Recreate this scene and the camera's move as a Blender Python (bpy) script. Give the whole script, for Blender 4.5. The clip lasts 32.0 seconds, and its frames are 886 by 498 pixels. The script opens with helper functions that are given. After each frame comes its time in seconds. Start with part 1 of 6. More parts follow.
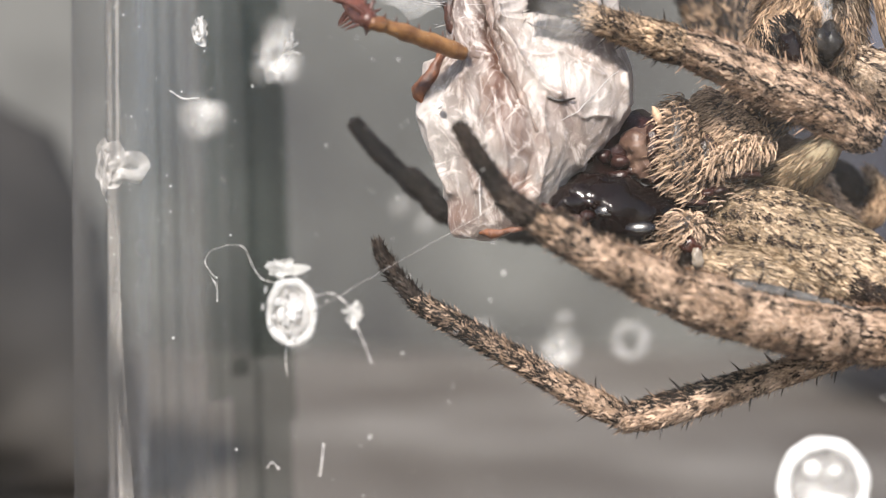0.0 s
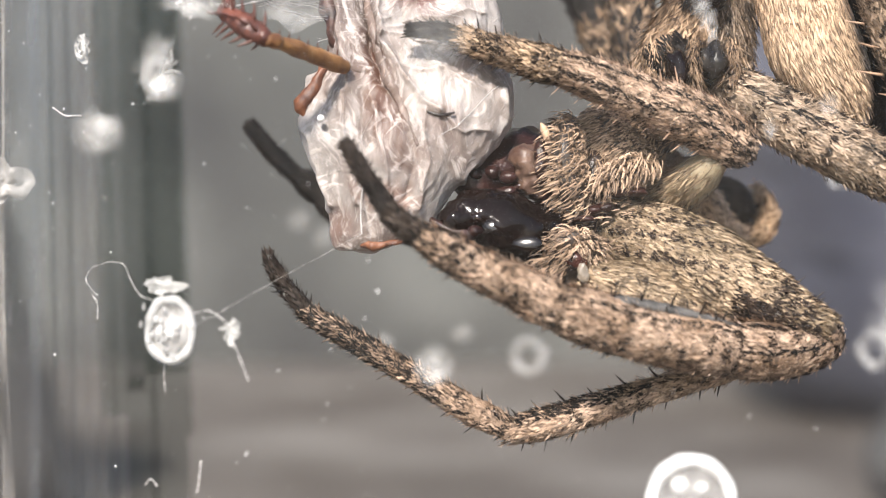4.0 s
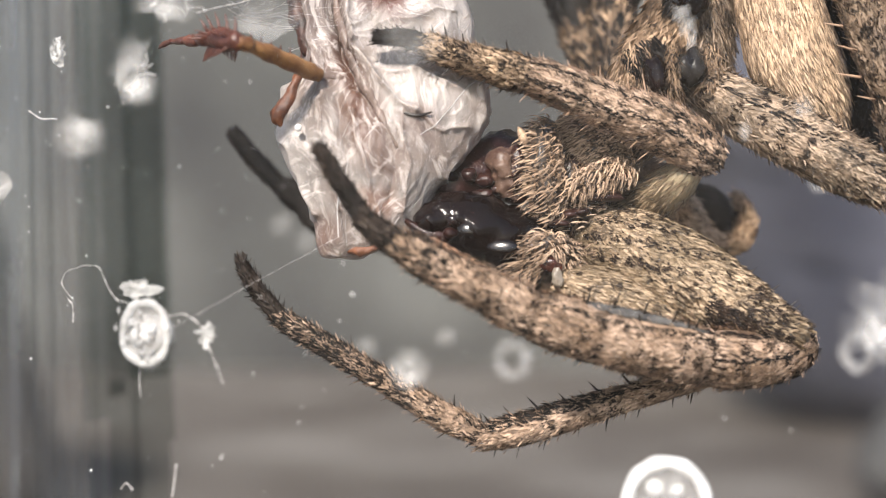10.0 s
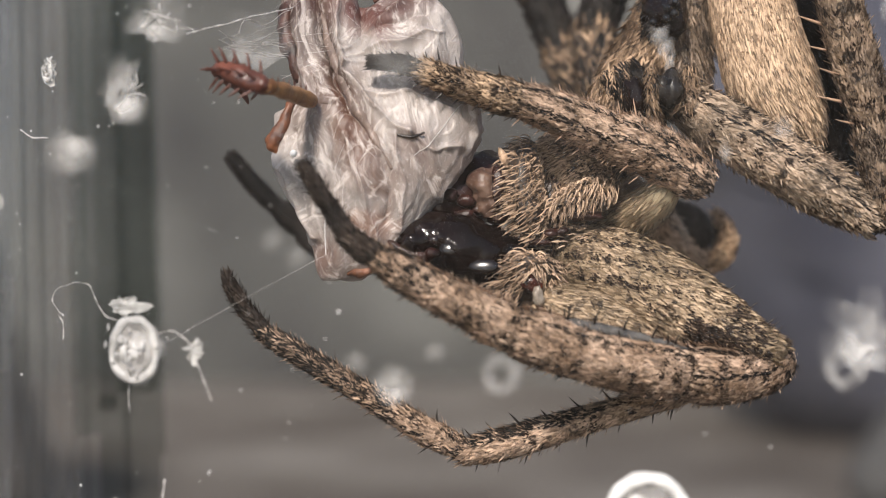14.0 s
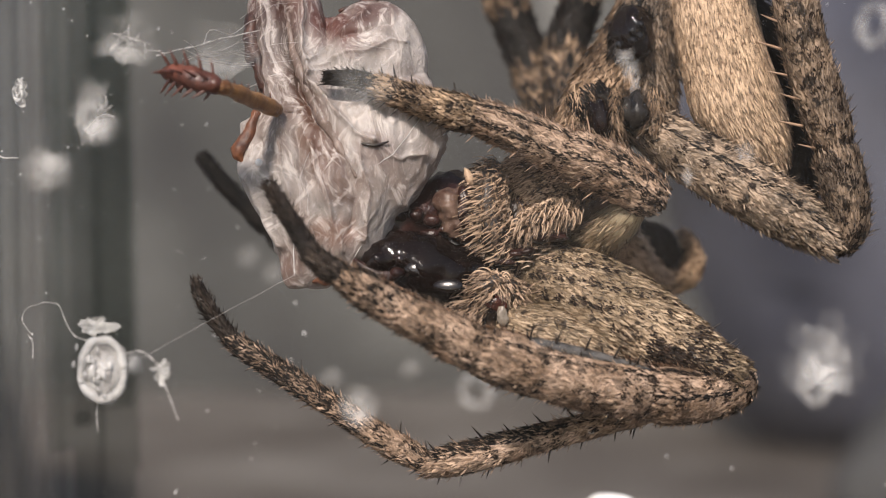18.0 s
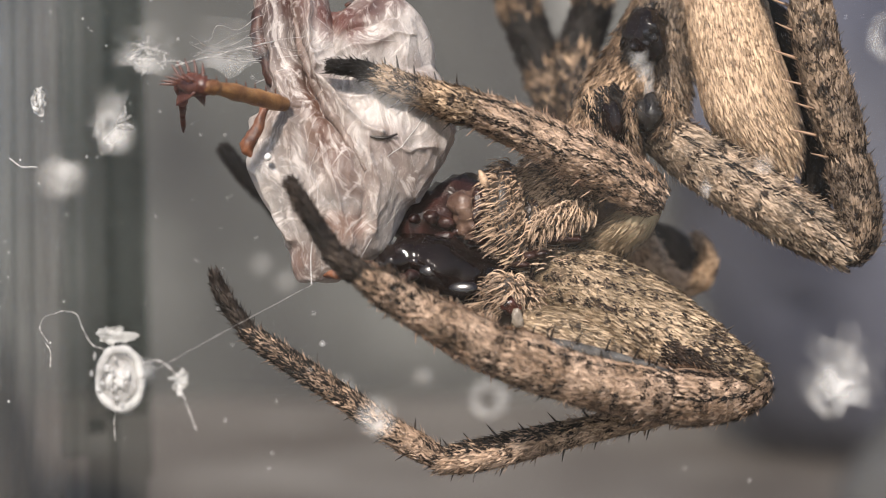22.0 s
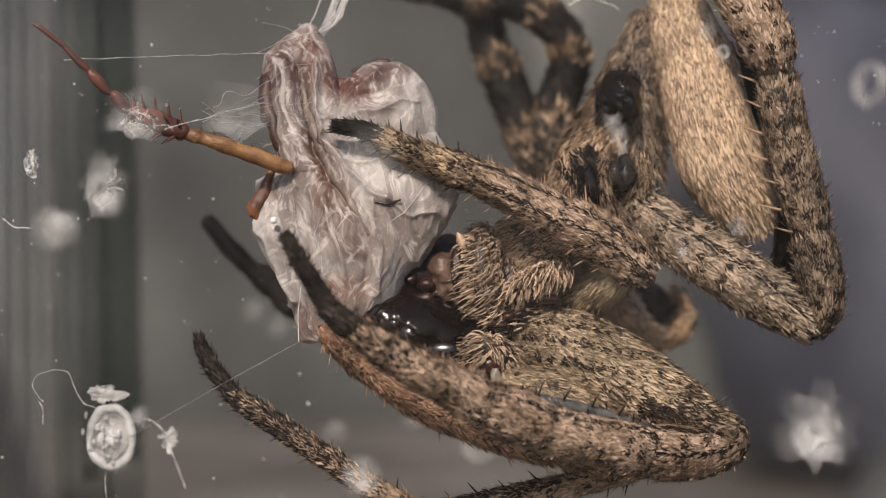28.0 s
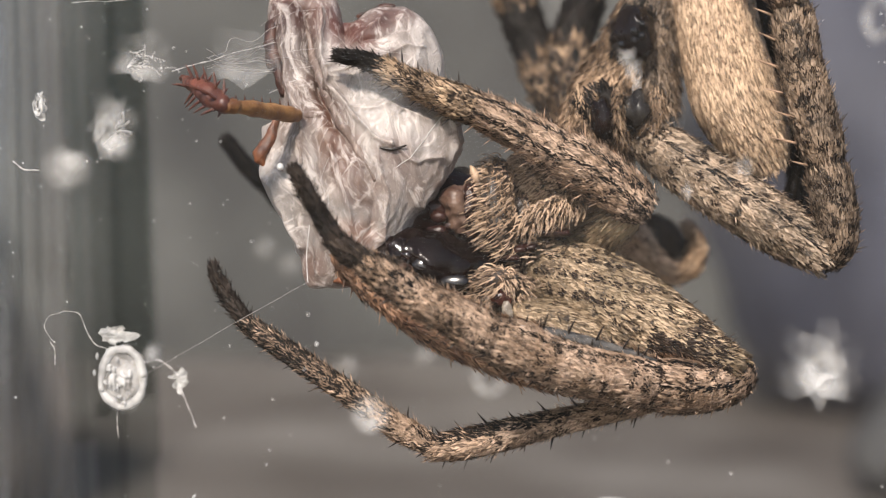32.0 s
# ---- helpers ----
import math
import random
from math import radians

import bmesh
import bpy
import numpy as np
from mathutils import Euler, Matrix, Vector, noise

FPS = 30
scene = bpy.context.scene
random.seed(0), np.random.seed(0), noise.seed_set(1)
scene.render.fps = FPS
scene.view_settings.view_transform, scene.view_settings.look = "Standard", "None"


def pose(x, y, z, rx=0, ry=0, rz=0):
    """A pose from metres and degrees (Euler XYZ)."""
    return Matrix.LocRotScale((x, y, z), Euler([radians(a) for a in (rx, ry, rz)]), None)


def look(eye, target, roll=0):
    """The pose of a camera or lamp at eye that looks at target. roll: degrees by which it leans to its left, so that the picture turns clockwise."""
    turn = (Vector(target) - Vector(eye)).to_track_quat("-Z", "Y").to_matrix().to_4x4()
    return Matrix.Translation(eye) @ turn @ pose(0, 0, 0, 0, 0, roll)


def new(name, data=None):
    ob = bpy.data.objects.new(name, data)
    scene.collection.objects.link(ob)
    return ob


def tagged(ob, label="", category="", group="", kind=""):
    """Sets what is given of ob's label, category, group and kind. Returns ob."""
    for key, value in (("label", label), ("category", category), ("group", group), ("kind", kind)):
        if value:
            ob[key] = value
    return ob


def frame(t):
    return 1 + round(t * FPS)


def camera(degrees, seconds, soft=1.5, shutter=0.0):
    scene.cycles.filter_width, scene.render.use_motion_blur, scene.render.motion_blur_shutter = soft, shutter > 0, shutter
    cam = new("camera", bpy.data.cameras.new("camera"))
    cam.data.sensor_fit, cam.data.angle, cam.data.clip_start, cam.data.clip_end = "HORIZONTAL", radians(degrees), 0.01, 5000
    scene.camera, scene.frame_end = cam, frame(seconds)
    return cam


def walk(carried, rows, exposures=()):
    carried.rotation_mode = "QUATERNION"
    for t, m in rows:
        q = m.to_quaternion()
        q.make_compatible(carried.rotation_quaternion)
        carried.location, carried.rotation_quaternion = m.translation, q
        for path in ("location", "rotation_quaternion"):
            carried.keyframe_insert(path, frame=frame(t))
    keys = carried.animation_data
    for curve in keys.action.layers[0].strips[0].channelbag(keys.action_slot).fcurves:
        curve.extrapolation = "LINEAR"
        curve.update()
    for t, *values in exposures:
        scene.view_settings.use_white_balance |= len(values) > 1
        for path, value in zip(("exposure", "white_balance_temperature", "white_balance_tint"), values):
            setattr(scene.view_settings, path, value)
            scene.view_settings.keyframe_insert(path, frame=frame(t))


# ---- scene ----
# Lengths below are in millimetres; K turns them into metres. The table top is at z = 0, and Z0 lifts the scene's own zero above it.
K, Z0 = 0.001, 30.0

cam = camera(28.37, 32.0, soft=1.1)
cam.data.dof.use_dof = True
cam.data.dof.focus_distance = 33.3 * K
cam.data.dof.aperture_fstop = 105.0


def aim(x, y, z, yaw, pitch, roll):
    """A camera pose in millimetres and degrees: yaw to the left from +y, pitch upwards."""
    a, b = radians(yaw), radians(pitch)
    ahead = Vector((-math.sin(a) * math.cos(b), math.cos(a) * math.cos(b), math.sin(b)))
    eye = Vector((x, y, z + Z0)) * K
    return look(eye, eye + ahead, roll)


PATH = [
    (0, 1.167, 0.648, 0.467, 2.402, -0.838, -0.271),
    (0.5, 1.419, 0.649, 0.468, 2.244, -0.690, -0.358),
    (1, 1.407, 0.540, 0.580, 2.175, -0.523, -0.327),
    (1.5, 1.381, 0.523, 0.581, 2.487, -0.299, -0.388),
    (2, 1.378, 0.556, 0.577, 2.433, -0.280, -0.352),
    (2.5, 1.919, 0.713, 0.333, 1.102, -0.712, -0.223),
    (3, 2.042, 0.631, 0.439, -0.078, -0.754, -0.082),
    (3.5, 1.999, 0.467, 0.463, 0.212, -0.541, -0.028),
    (4, 2.040, 0.397, 0.571, 0.059, -0.441, -0.030),
    (4.5, 2.063, 0.308, 0.569, 0.072, -0.189, -0.082),
    (6.5, 2.132, 0.564, 0.338, -0.107, -0.118, -0.270),
    (7, 2.149, 0.529, 0.486, -0.196, -0.196, -0.209),
    (7.5, 2.167, 0.496, 0.416, -0.190, -0.258, -0.126),
    (8, 2.197, 0.414, 0.449, -0.148, -0.189, -0.180),
    (8.5, 2.162, 0.434, 0.423, -0.123, -0.207, -0.141),
    (9, 2.206, 0.377, 0.539, -0.210, -0.200, -0.160),
    (9.5, 2.134, 0.422, 0.525, -0.137, -0.213, -0.141),
    (10, 2.331, 0.449, 0.517, -0.177, -0.250, -0.114),
    (10.5, 2.362, 0.360, 0.434, -0.141, -0.331, -0.131),
    (11, 2.370, 0.456, 0.430, -0.132, -0.331, -0.063),
    (11.5, 2.375, 0.344, 0.501, -0.046, -0.204, -0.058),
    (12, 2.404, 0.216, 0.557, -0.090, -0.070, 0.001),
    (12.5, 2.317, 0.205, 0.546, -0.098, -0.005, 0.072),
    (13, 2.419, 0.272, 0.500, -0.256, 0.207, 0.038),
    (13.5, 2.451, 0.143, 0.536, -0.303, 0.141, -0.081),
    (14, 2.490, 0.039, 0.612, -0.349, 0.164, -0.043),
    (14.5, 2.877, 0.104, 0.524, -0.355, 0.385, -0.072),
    (15, 2.792, 0.148, 0.584, -0.485, 0.425, -0.018),
    (15.5, 2.852, 0.031, 0.576, -0.502, 0.489, -0.025),
    (17.5, 2.825, -0.136, 0.762, -0.665, 0.584, 0.189),
    (18, 2.873, -0.215, 0.824, -0.724, 0.472, 0.137),
    (18.5, 2.753, -0.250, 0.823, -0.696, 0.570, 0.238),
    (19, 2.700, -0.174, 0.785, -0.601, 0.587, 0.199),
    (19.5, 2.953, -0.205, 0.709, -0.739, 0.610, 0.130),
    (20, 2.891, -0.154, 0.762, -0.635, 0.489, 0.106),
    (20.5, 2.721, -0.205, 0.750, -0.687, 0.547, 0.204),
    (21, 2.719, -0.250, 0.828, -0.816, 0.522, 0.280),
    (21.5, 2.689, -0.196, 0.837, -0.707, 0.599, 0.303),
    (22, 2.654, -0.261, 0.904, -0.551, 0.670, 0.366),
    (22.5, 2.663, -0.193, 0.907, -0.493, 0.755, 0.357),
    (23, 2.548, -0.257, 0.969, -0.665, 0.845, 0.329),
    (23.5, 2.532, -0.364, 1.134, -0.658, 0.914, 0.339),
    (24, 2.671, -0.373, 1.175, -0.470, 1.176, 0.209),
    (24.5, 2.905, -0.520, 1.175, -0.774, 1.294, 0.245),
    (26.5, 2.974, -0.705, 1.359, -0.591, 1.154, 0.133),
    (27, 2.908, -0.736, 1.418, -0.623, 1.221, 0.157),
    (27.5, 2.830, -0.785, 1.407, -0.464, 1.399, 0.162),
    (28, 2.928, -0.958, 1.511, -0.566, 1.489, 0.136),
    (28.5, 2.921, -0.839, 1.487, -0.565, 1.443, 0.131),
    (29, 3.002, -0.758, 1.448, -0.676, 1.310, 0.132),
    (29.5, 2.924, -0.701, 1.380, -0.561, 1.285, 0.100),
    (30, 3.024, -0.797, 1.429, -0.650, 1.132, 0.116),
    (30.5, 3.093, -0.766, 1.433, -0.606, 0.889, 0.111),
    (31, 3.005, -0.944, 1.539, -0.420, -0.452, 0.065),
    (31.5, 2.987, -0.996, 1.671, 0.068, -0.643, -0.177),
    (32, 3.064, -1.134, 1.686, -0.090, -0.775, -0.163),
]
walk(cam, [(t, aim(*row)) for t, *row in PATH], [
    (0, 1.11, 6450, 11), (2, 1.13, 6450, 11), (3, 1.06, 6450, 11), (4, 1.17, 6450, 11), (10, 0.99, 6500, 11), (12.5, 0.95, 6500, 11), (14, 0.54, 6600, 12), (15, 0.62, 6600, 12), (15.5, 0.48, 6650, 13), (18, 0.35, 6700, 14), (19, 0.32, 6700, 14), (20.5, 0.78, 6600, 12), (22, 0.68, 6600, 12), (23.5, 0.53, 6650, 13), (24.5, 0.38, 6750, 13), (27, 0.18, 6800, 14), (28, 0.12, 6850, 14),
    (30, 0.03, 6900, 15), (31, 0.55, 6600, 11), (32, 0.65, 6650, 12)])

# ---- light ----
sun_high, sun_turn = radians(38), radians(196)
world = bpy.data.worlds.new("sky")
scene.world = world
world.use_nodes = True
tree = world.node_tree
sky = tree.nodes.new("ShaderNodeTexSky")
sky.sky_type, sky.sun_disc, sky.sun_elevation, sky.sun_rotation = "NISHITA", False, sun_high, sun_turn
tree.nodes["Background"].inputs["Strength"].default_value = 0.106
tree.links.new(sky.outputs[0], tree.nodes["Background"].inputs["Color"])
sun = new("sun", bpy.data.lights.new("sun", "SUN"))
sun.data.energy, sun.data.angle, sun.data.color = 3.8, radians(6.0), (1.0, 0.925, 0.84)
sun_from = Vector((math.sin(sun_turn) * math.cos(sun_high), math.cos(sun_turn) * math.cos(sun_high), math.sin(sun_high)))
sun.matrix_basis = look(sun_from * 0.5, (0, 0, 0))


# ---- materials ----
def shader(name, rough=0.6, metal=0.0):
    """A new material with its node tree, its Principled shader and shortcuts for adding and linking nodes."""
    m = bpy.data.materials.new(name)
    m.use_nodes = True
    t = m.node_tree
    p = t.nodes["Principled BSDF"]
    p.inputs["Roughness"].default_value, p.inputs["Metallic"].default_value = rough, metal

    def add(kind, **values):
        n = t.nodes.new(kind)
        for key, value in values.items():
            n.inputs[key].default_value = value
        return n

    return m, t, p, add


def coords(t, add):
    return add("ShaderNodeTexCoord").outputs["Object"]


def noise_of(t, add, at, scale, detail=3.0, rough=0.55, swirl=0.0):
    n = add("ShaderNodeTexNoise", Scale=scale, Detail=detail, Roughness=rough, Distortion=swirl)
    t.links.new(at, n.inputs["Vector"])
    return n.outputs["Fac"]


def ramp(t, add, source, *stops):
    r = add("ShaderNodeValToRGB")
    e = r.color_ramp.elements
    for i, (at, colour) in enumerate(stops):
        if i > 1:
            e.new(at)
        e[i].position, e[i].color = at, (*colour, 1) if len(colour) == 3 else colour
    t.links.new(source, r.inputs["Fac"])
    return r.outputs["Color"]


def mix(t, add, fac, a, b, blend="MIX"):
    n = t.nodes.new("ShaderNodeMix")
    n.data_type, n.blend_type = "RGBA", blend
    for socket, value in ((n.inputs[0], fac), (n.inputs[6], a), (n.inputs[7], b)):
        if isinstance(value, (int, float)):
            socket.default_value = value
        elif isinstance(value, tuple):
            socket.default_value = (*value, 1)
        else:
            t.links.new(value, socket)
    return n.outputs[2]


def bump(t, add, p, height, strength, distance):
    b = add("ShaderNodeBump", Strength=strength, Distance=distance)
    t.links.new(height, b.inputs["Height"])
    t.links.new(b.outputs["Normal"], p.inputs["Normal"])


pelts = {}


def fur(name, pale, mid, dark, spots=0.5, scale=2200, rough=0.6, flecks=0.92, calm=0.0):
    """Fur whose colour goes from pale to dark in blotches and spots, and varies from hair to hair. The cuticle under it has the same pattern."""
    for under in (True, False):
        m, t, p, add = shader(name + ("_cuticle" if under else ""), rough)
        at = coords(t, add)
        blotch = ramp(t, add, noise_of(t, add, at, scale * 0.45, 2), (0.36, mid), (0.62, pale))
        wavy = add("ShaderNodeVectorMath")
        wavy.operation = "ADD"
        shift = add("ShaderNodeTexNoise", Scale=scale * 1.6, Detail=2.0)
        small = add("ShaderNodeVectorMath")
        small.operation = "SCALE"
        small.inputs["Scale"].default_value = 0.0007
        t.links.new(at, shift.inputs["Vector"])
        t.links.new(shift.outputs["Color"], small.inputs[0])
        t.links.new(at, wavy.inputs[0])
        t.links.new(small.outputs[0], wavy.inputs[1])
        cells = add("ShaderNodeTexVoronoi", Scale=scale * 1.25)
        t.links.new(wavy.outputs[0], cells.inputs["Vector"])
        dots = ramp(t, add, cells.outputs["Distance"], (0.26 * spots + 0.04, (0.95, 0.95, 0.95)), (0.44 * spots + 0.08, (0, 0, 0)))
        fleck = ramp(t, add, noise_of(t, add, wavy.outputs[0], scale * 1.15, 4, 0.7), (0.545, (0, 0, 0)), (0.62, (flecks,) * 3))
        base = mix(t, add, dots, blotch, dark)
        base = mix(t, add, fleck, base, tuple(0.12 * a + 0.88 * b for a, b in zip(mid, dark)))
        patch = ramp(t, add, noise_of(t, add, at, scale * 0.25, 3), (0.53, (0, 0, 0)), (0.68, (0.9 * flecks,) * 3))
        base = mix(t, add, patch, base, tuple(0.45 * a + 0.55 * b for a, b in zip(mid, dark)))
        if under:
            grain = noise_of(t, add, at, scale * 9, 3, 0.7)
            shade = ramp(t, add, grain, (0.3, (0.34, 0.31, 0.28)), (0.7, (0.92, 0.88, 0.84)))
            bump(t, add, p, grain, 0.8, 0.00006)
            pelts[name] = m
        else:
            rnd = add("ShaderNodeNewGeometry").outputs["Random Per Island"]
            shade = ramp(t, add, rnd, *[(q, tuple(v + calm * (0.98 - v) for v in c)) for q, c in ((0.0, (0.13, 0.115, 0.105)), (0.28, (0.56, 0.53, 0.50)), (0.6, (1.0, 0.98, 0.96)), (1.0, (1.42, 1.40, 1.37)))])
        t.links.new(mix(t, add, 1.0, base, shade, "MULTIPLY"), p.inputs["Base Color"])
        p.inputs["Specular IOR Level"].default_value = 0.22
    return m


def skin(name, light, dark, rough=0.45, scale=1500):
    """The cuticle under the fur: mottled, slightly rough and glossy."""
    m, t, p, add = shader(name, rough)
    at = coords(t, add)
    n = noise_of(t, add, at, scale, 4)
    t.links.new(ramp(t, add, n, (0.35, dark), (0.65, light)), p.inputs["Base Color"])
    bump(t, add, p, noise_of(t, add, at, scale * 7, 2), 0.4, 0.00004)
    return m


fur_tan = fur("fur_tan", (0.56, 0.41, 0.308), (0.33, 0.225, 0.155), (0.030, 0.020, 0.015), 0.36, 2500, flecks=0.7, calm=0.22)
fur_grey = fur("fur_grey", (0.45, 0.34, 0.25), (0.21, 0.163, 0.12), (0.03, 0.024, 0.02), 0.4, 2100, flecks=0.65, calm=0.2)
fur_olive = fur("fur_olive", (0.46, 0.345, 0.235), (0.25, 0.187, 0.122), (0.035, 0.025, 0.019), 0.38, 2200, flecks=0.7, calm=0.25)
fur_smoky = fur("fur_smoky", (0.46, 0.33, 0.22), (0.15, 0.105, 0.075), (0.010, 0.008, 0.007), 0.6, 2600)
fur_smoke = fur("fur_smoke", (0.07, 0.053, 0.043), (0.018, 0.014, 0.012), (0.008, 0.006, 0.005), 0.6, 2800)
fur_rust = fur("fur_rust", (0.52, 0.32, 0.205), (0.27, 0.145, 0.09), (0.035, 0.020, 0.014), 0.5, 2600)
fur_gold = fur("fur_gold", (0.53, 0.387, 0.268), (0.44, 0.317, 0.216), (0.20, 0.12, 0.075), 0.4, 3000, flecks=0.3, calm=0.1)
fur_black = fur("fur_black", (0.020, 0.016, 0.014), (0.009, 0.0075, 0.0065), (0.004, 0.0035, 0.003), 0.4, 2600, 0.65)
fur_dark = fur("fur_dark", (0.33, 0.24, 0.17), (0.15, 0.115, 0.088), (0.016, 0.013, 0.011), 0.6, 2100)
fur_band = fur("fur_band", (0.34, 0.22, 0.11), (0.16, 0.10, 0.05), (0.008, 0.006, 0.005), 0.9, 900)
fur_spot = fur("fur_spot", (0.045, 0.03, 0.022), (0.025, 0.017, 0.013), (0.012, 0.009, 0.008), 0.4, 2600, 0.7)
fur_bristle = fur("fur_bristle", (0.50, 0.36, 0.255), (0.32, 0.225, 0.155), (0.08, 0.05, 0.035), 0.3, 2500)
fur_brown = fur("fur_brown", (0.36, 0.25, 0.165), (0.15, 0.10, 0.065), (0.012, 0.009, 0.008), 0.6, 1500)
fur_tuft = fur("fur_tuft", (0.70, 0.495, 0.33), (0.52, 0.350, 0.220), (0.12, 0.075, 0.05), 0.3, 2500)
skin_tan = skin("skin_tan", (0.30, 0.20, 0.11), (0.06, 0.042, 0.028))
skin_dark = skin("skin_dark", (0.06, 0.042, 0.03), (0.014, 0.010, 0.008))
skin_black = skin("skin_black", (0.010, 0.005, 0.004), (0.003, 0.002, 0.002), 0.1, 900)
skin_black.node_tree.nodes["Principled BSDF"].inputs["Specular IOR Level"].default_value = 0.22
skin_bead = skin("skin_bead", (0.02, 0.010, 0.008), (0.005, 0.003, 0.003), 0.13, 1600)
skin_brown = skin("skin_brown", (0.034, 0.013, 0.010), (0.009, 0.004, 0.0035), 0.28, 2600)
skin_brown.node_tree.nodes["Principled BSDF"].inputs["Specular IOR Level"].default_value = 0.3
skin_red = skin("skin_red", (0.10, 0.026, 0.016), (0.02, 0.007, 0.005), 0.22, 2600)
skin_grey = skin("skin_grey", (0.11, 0.103, 0.097), (0.03, 0.028, 0.027), 0.65, 3600)
skin_bare = skin("skin_bare", (0.30, 0.26, 0.21), (0.13, 0.10, 0.075), 0.35, 2200)
skin_matt = skin("skin_matt", (0.02, 0.015, 0.012), (0.006, 0.005, 0.005), 0.5, 1500)
skin_slate = skin("skin_slate", (0.03, 0.027, 0.024), (0.006, 0.005, 0.005), 0.26, 3000)
skin_slate.node_tree.nodes["Principled BSDF"].inputs["Specular IOR Level"].default_value = 0.3
skin_olive = skin("skin_olive", (0.36, 0.295, 0.19), (0.17, 0.13, 0.08), 0.45, 1600)
skin_pink = skin("skin_pink", (0.145, 0.088, 0.062), (0.04, 0.016, 0.012), 0.45, 1900)
skin_glint = shader("skin_glint", 0.2)[0]
skin_glint.node_tree.nodes["Principled BSDF"].inputs["Base Color"].default_value = (0.006, 0.004, 0.0035, 1)
skin_spine = skin("skin_spine", (0.035, 0.025, 0.02), (0.012, 0.009, 0.008), 0.4)
skin_spine_pale = skin("skin_spine_pale", (0.48, 0.33, 0.22), (0.30, 0.18, 0.12), 0.4)
shell_orange = skin("shell_orange", (0.30, 0.155, 0.06), (0.13, 0.055, 0.024), 0.42, 3200)
shell_red = skin("shell_red", (0.15, 0.05, 0.032), (0.05, 0.02, 0.015), 0.4, 1800)
shell_rust = skin("shell_rust", (0.22, 0.082, 0.036), (0.07, 0.03, 0.02), 0.45, 4200)
shell_brown = skin("shell_brown", (0.085, 0.035, 0.024), (0.015, 0.009, 0.008), 0.5, 3600)


def silk_material(name, light=(0.41, 0.367, 0.342), under=(0.15, 0.095, 0.072), cover=0.43, places=()):
    """Layered silk: pale, a little translucent, with long bright fibres and brownish patches of what it wraps showing through, most of all at places: x, z, half-widths, slant, strength, colour."""
    m, t, p, add = shader(name, 0.45)
    at = coords(t, add)
    # slow swirls bend the fibres
    sway = add("ShaderNodeTexNoise", Scale=700.0, Detail=2.0)
    t.links.new(at, sway.inputs["Vector"])
    small, bent = add("ShaderNodeVectorMath"), add("ShaderNodeVectorMath")
    small.operation, bent.operation = "SCALE", "ADD"
    small.inputs["Scale"].default_value = 0.0011
    t.links.new(sway.outputs["Color"], small.inputs[0])
    t.links.new(at, bent.inputs[0])
    t.links.new(small.outputs[0], bent.inputs[1])

    def combed(slant, stretch):
        comb = add("ShaderNodeMapping")
        comb.vector_type = "TEXTURE"
        comb.inputs["Scale"].default_value = (1.0, 1.0, stretch)
        comb.inputs["Rotation"].default_value = (0, slant, 0)
        t.links.new(bent.outputs[0], comb.inputs["Vector"])
        return comb.outputs[0]

    soft = noise_of(t, add, combed(-0.3, 2.6), 2300, 4, 0.6)
    broad = noise_of(t, add, combed(-0.3, 2.0), 800, 4, 0.55)
    pale = ramp(t, add, soft, (0.3, tuple(0.52 * c for c in light)), (0.6, light))
    seen = ramp(t, add, broad, (cover, (0, 0, 0)), (cover + 0.2, (0.55, 0.55, 0.55)))
    colour = mix(t, add, seen, pale, under)
    ragged = ramp(t, add, noise_of(t, add, combed(-0.3, 2.2), 2600, 3, 0.6), (0.3, (0, 0, 0)), (0.7, (0.8, 0.8, 0.8)))
    for x, z, a, c, slant, strength, tone in places:
        place = add("ShaderNodeMapping")
        place.vector_type = "TEXTURE"
        place.inputs["Location"].default_value = (x * K, 0, z * K)
        place.inputs["Rotation"].default_value = (0, radians(slant), 0)
        place.inputs["Scale"].default_value = (a * K, 1.0, c * K)
        t.links.new(at, place.inputs["Vector"])
        far = add("ShaderNodeVectorMath")
        far.operation = "LENGTH"
        t.links.new(place.outputs[0], far.inputs[0])
        wobble = add("ShaderNodeMath")
        wobble.operation = "ADD"
        t.links.new(far.outputs["Value"], wobble.inputs[0])
        t.links.new(ragged, wobble.inputs[1])
        half = add("ShaderNodeMath")
        half.operation = "MULTIPLY"
        half.inputs[1].default_value = 0.5
        t.links.new(wobble.outputs[0], half.inputs[0])
        fac = ramp(t, add, half.outputs[0], (0.34, (min(1.15 * strength, 1.0),) * 3), (0.84, (0, 0, 0)))
        colour = mix(t, add, fac, colour, tone)
    lines = None
    for slant, stretch, scale, level, amount in ((-0.3, 14.0, 6000, 0.57, 0.55), (0.7, 14.0, 6000, 0.6, 0.55), (-1.0, 14.0, 6500, 0.62, 0.5), (0.15, 26.0, 14000, 0.6, 0.4)):
        n = noise_of(t, add, combed(slant, stretch), scale, 3, 0.6)
        fibre = ramp(t, add, n, (level - 0.02, (0, 0, 0)), (level + 0.09, (amount,) * 3))
        colour = mix(t, add, fibre, colour, tuple(min(1.5 * c, 0.82) for c in light))
        lines = fibre if lines is None else mix(t, add, 1.0, lines, fibre, "ADD")
    t.links.new(colour, p.inputs["Base Color"])
    p.inputs["Subsurface Weight"].default_value = 0.3
    p.inputs["Subsurface Radius"].default_value = (0.0002, 0.00018, 0.00016)
    p.inputs["Subsurface Scale"].default_value = 1.0
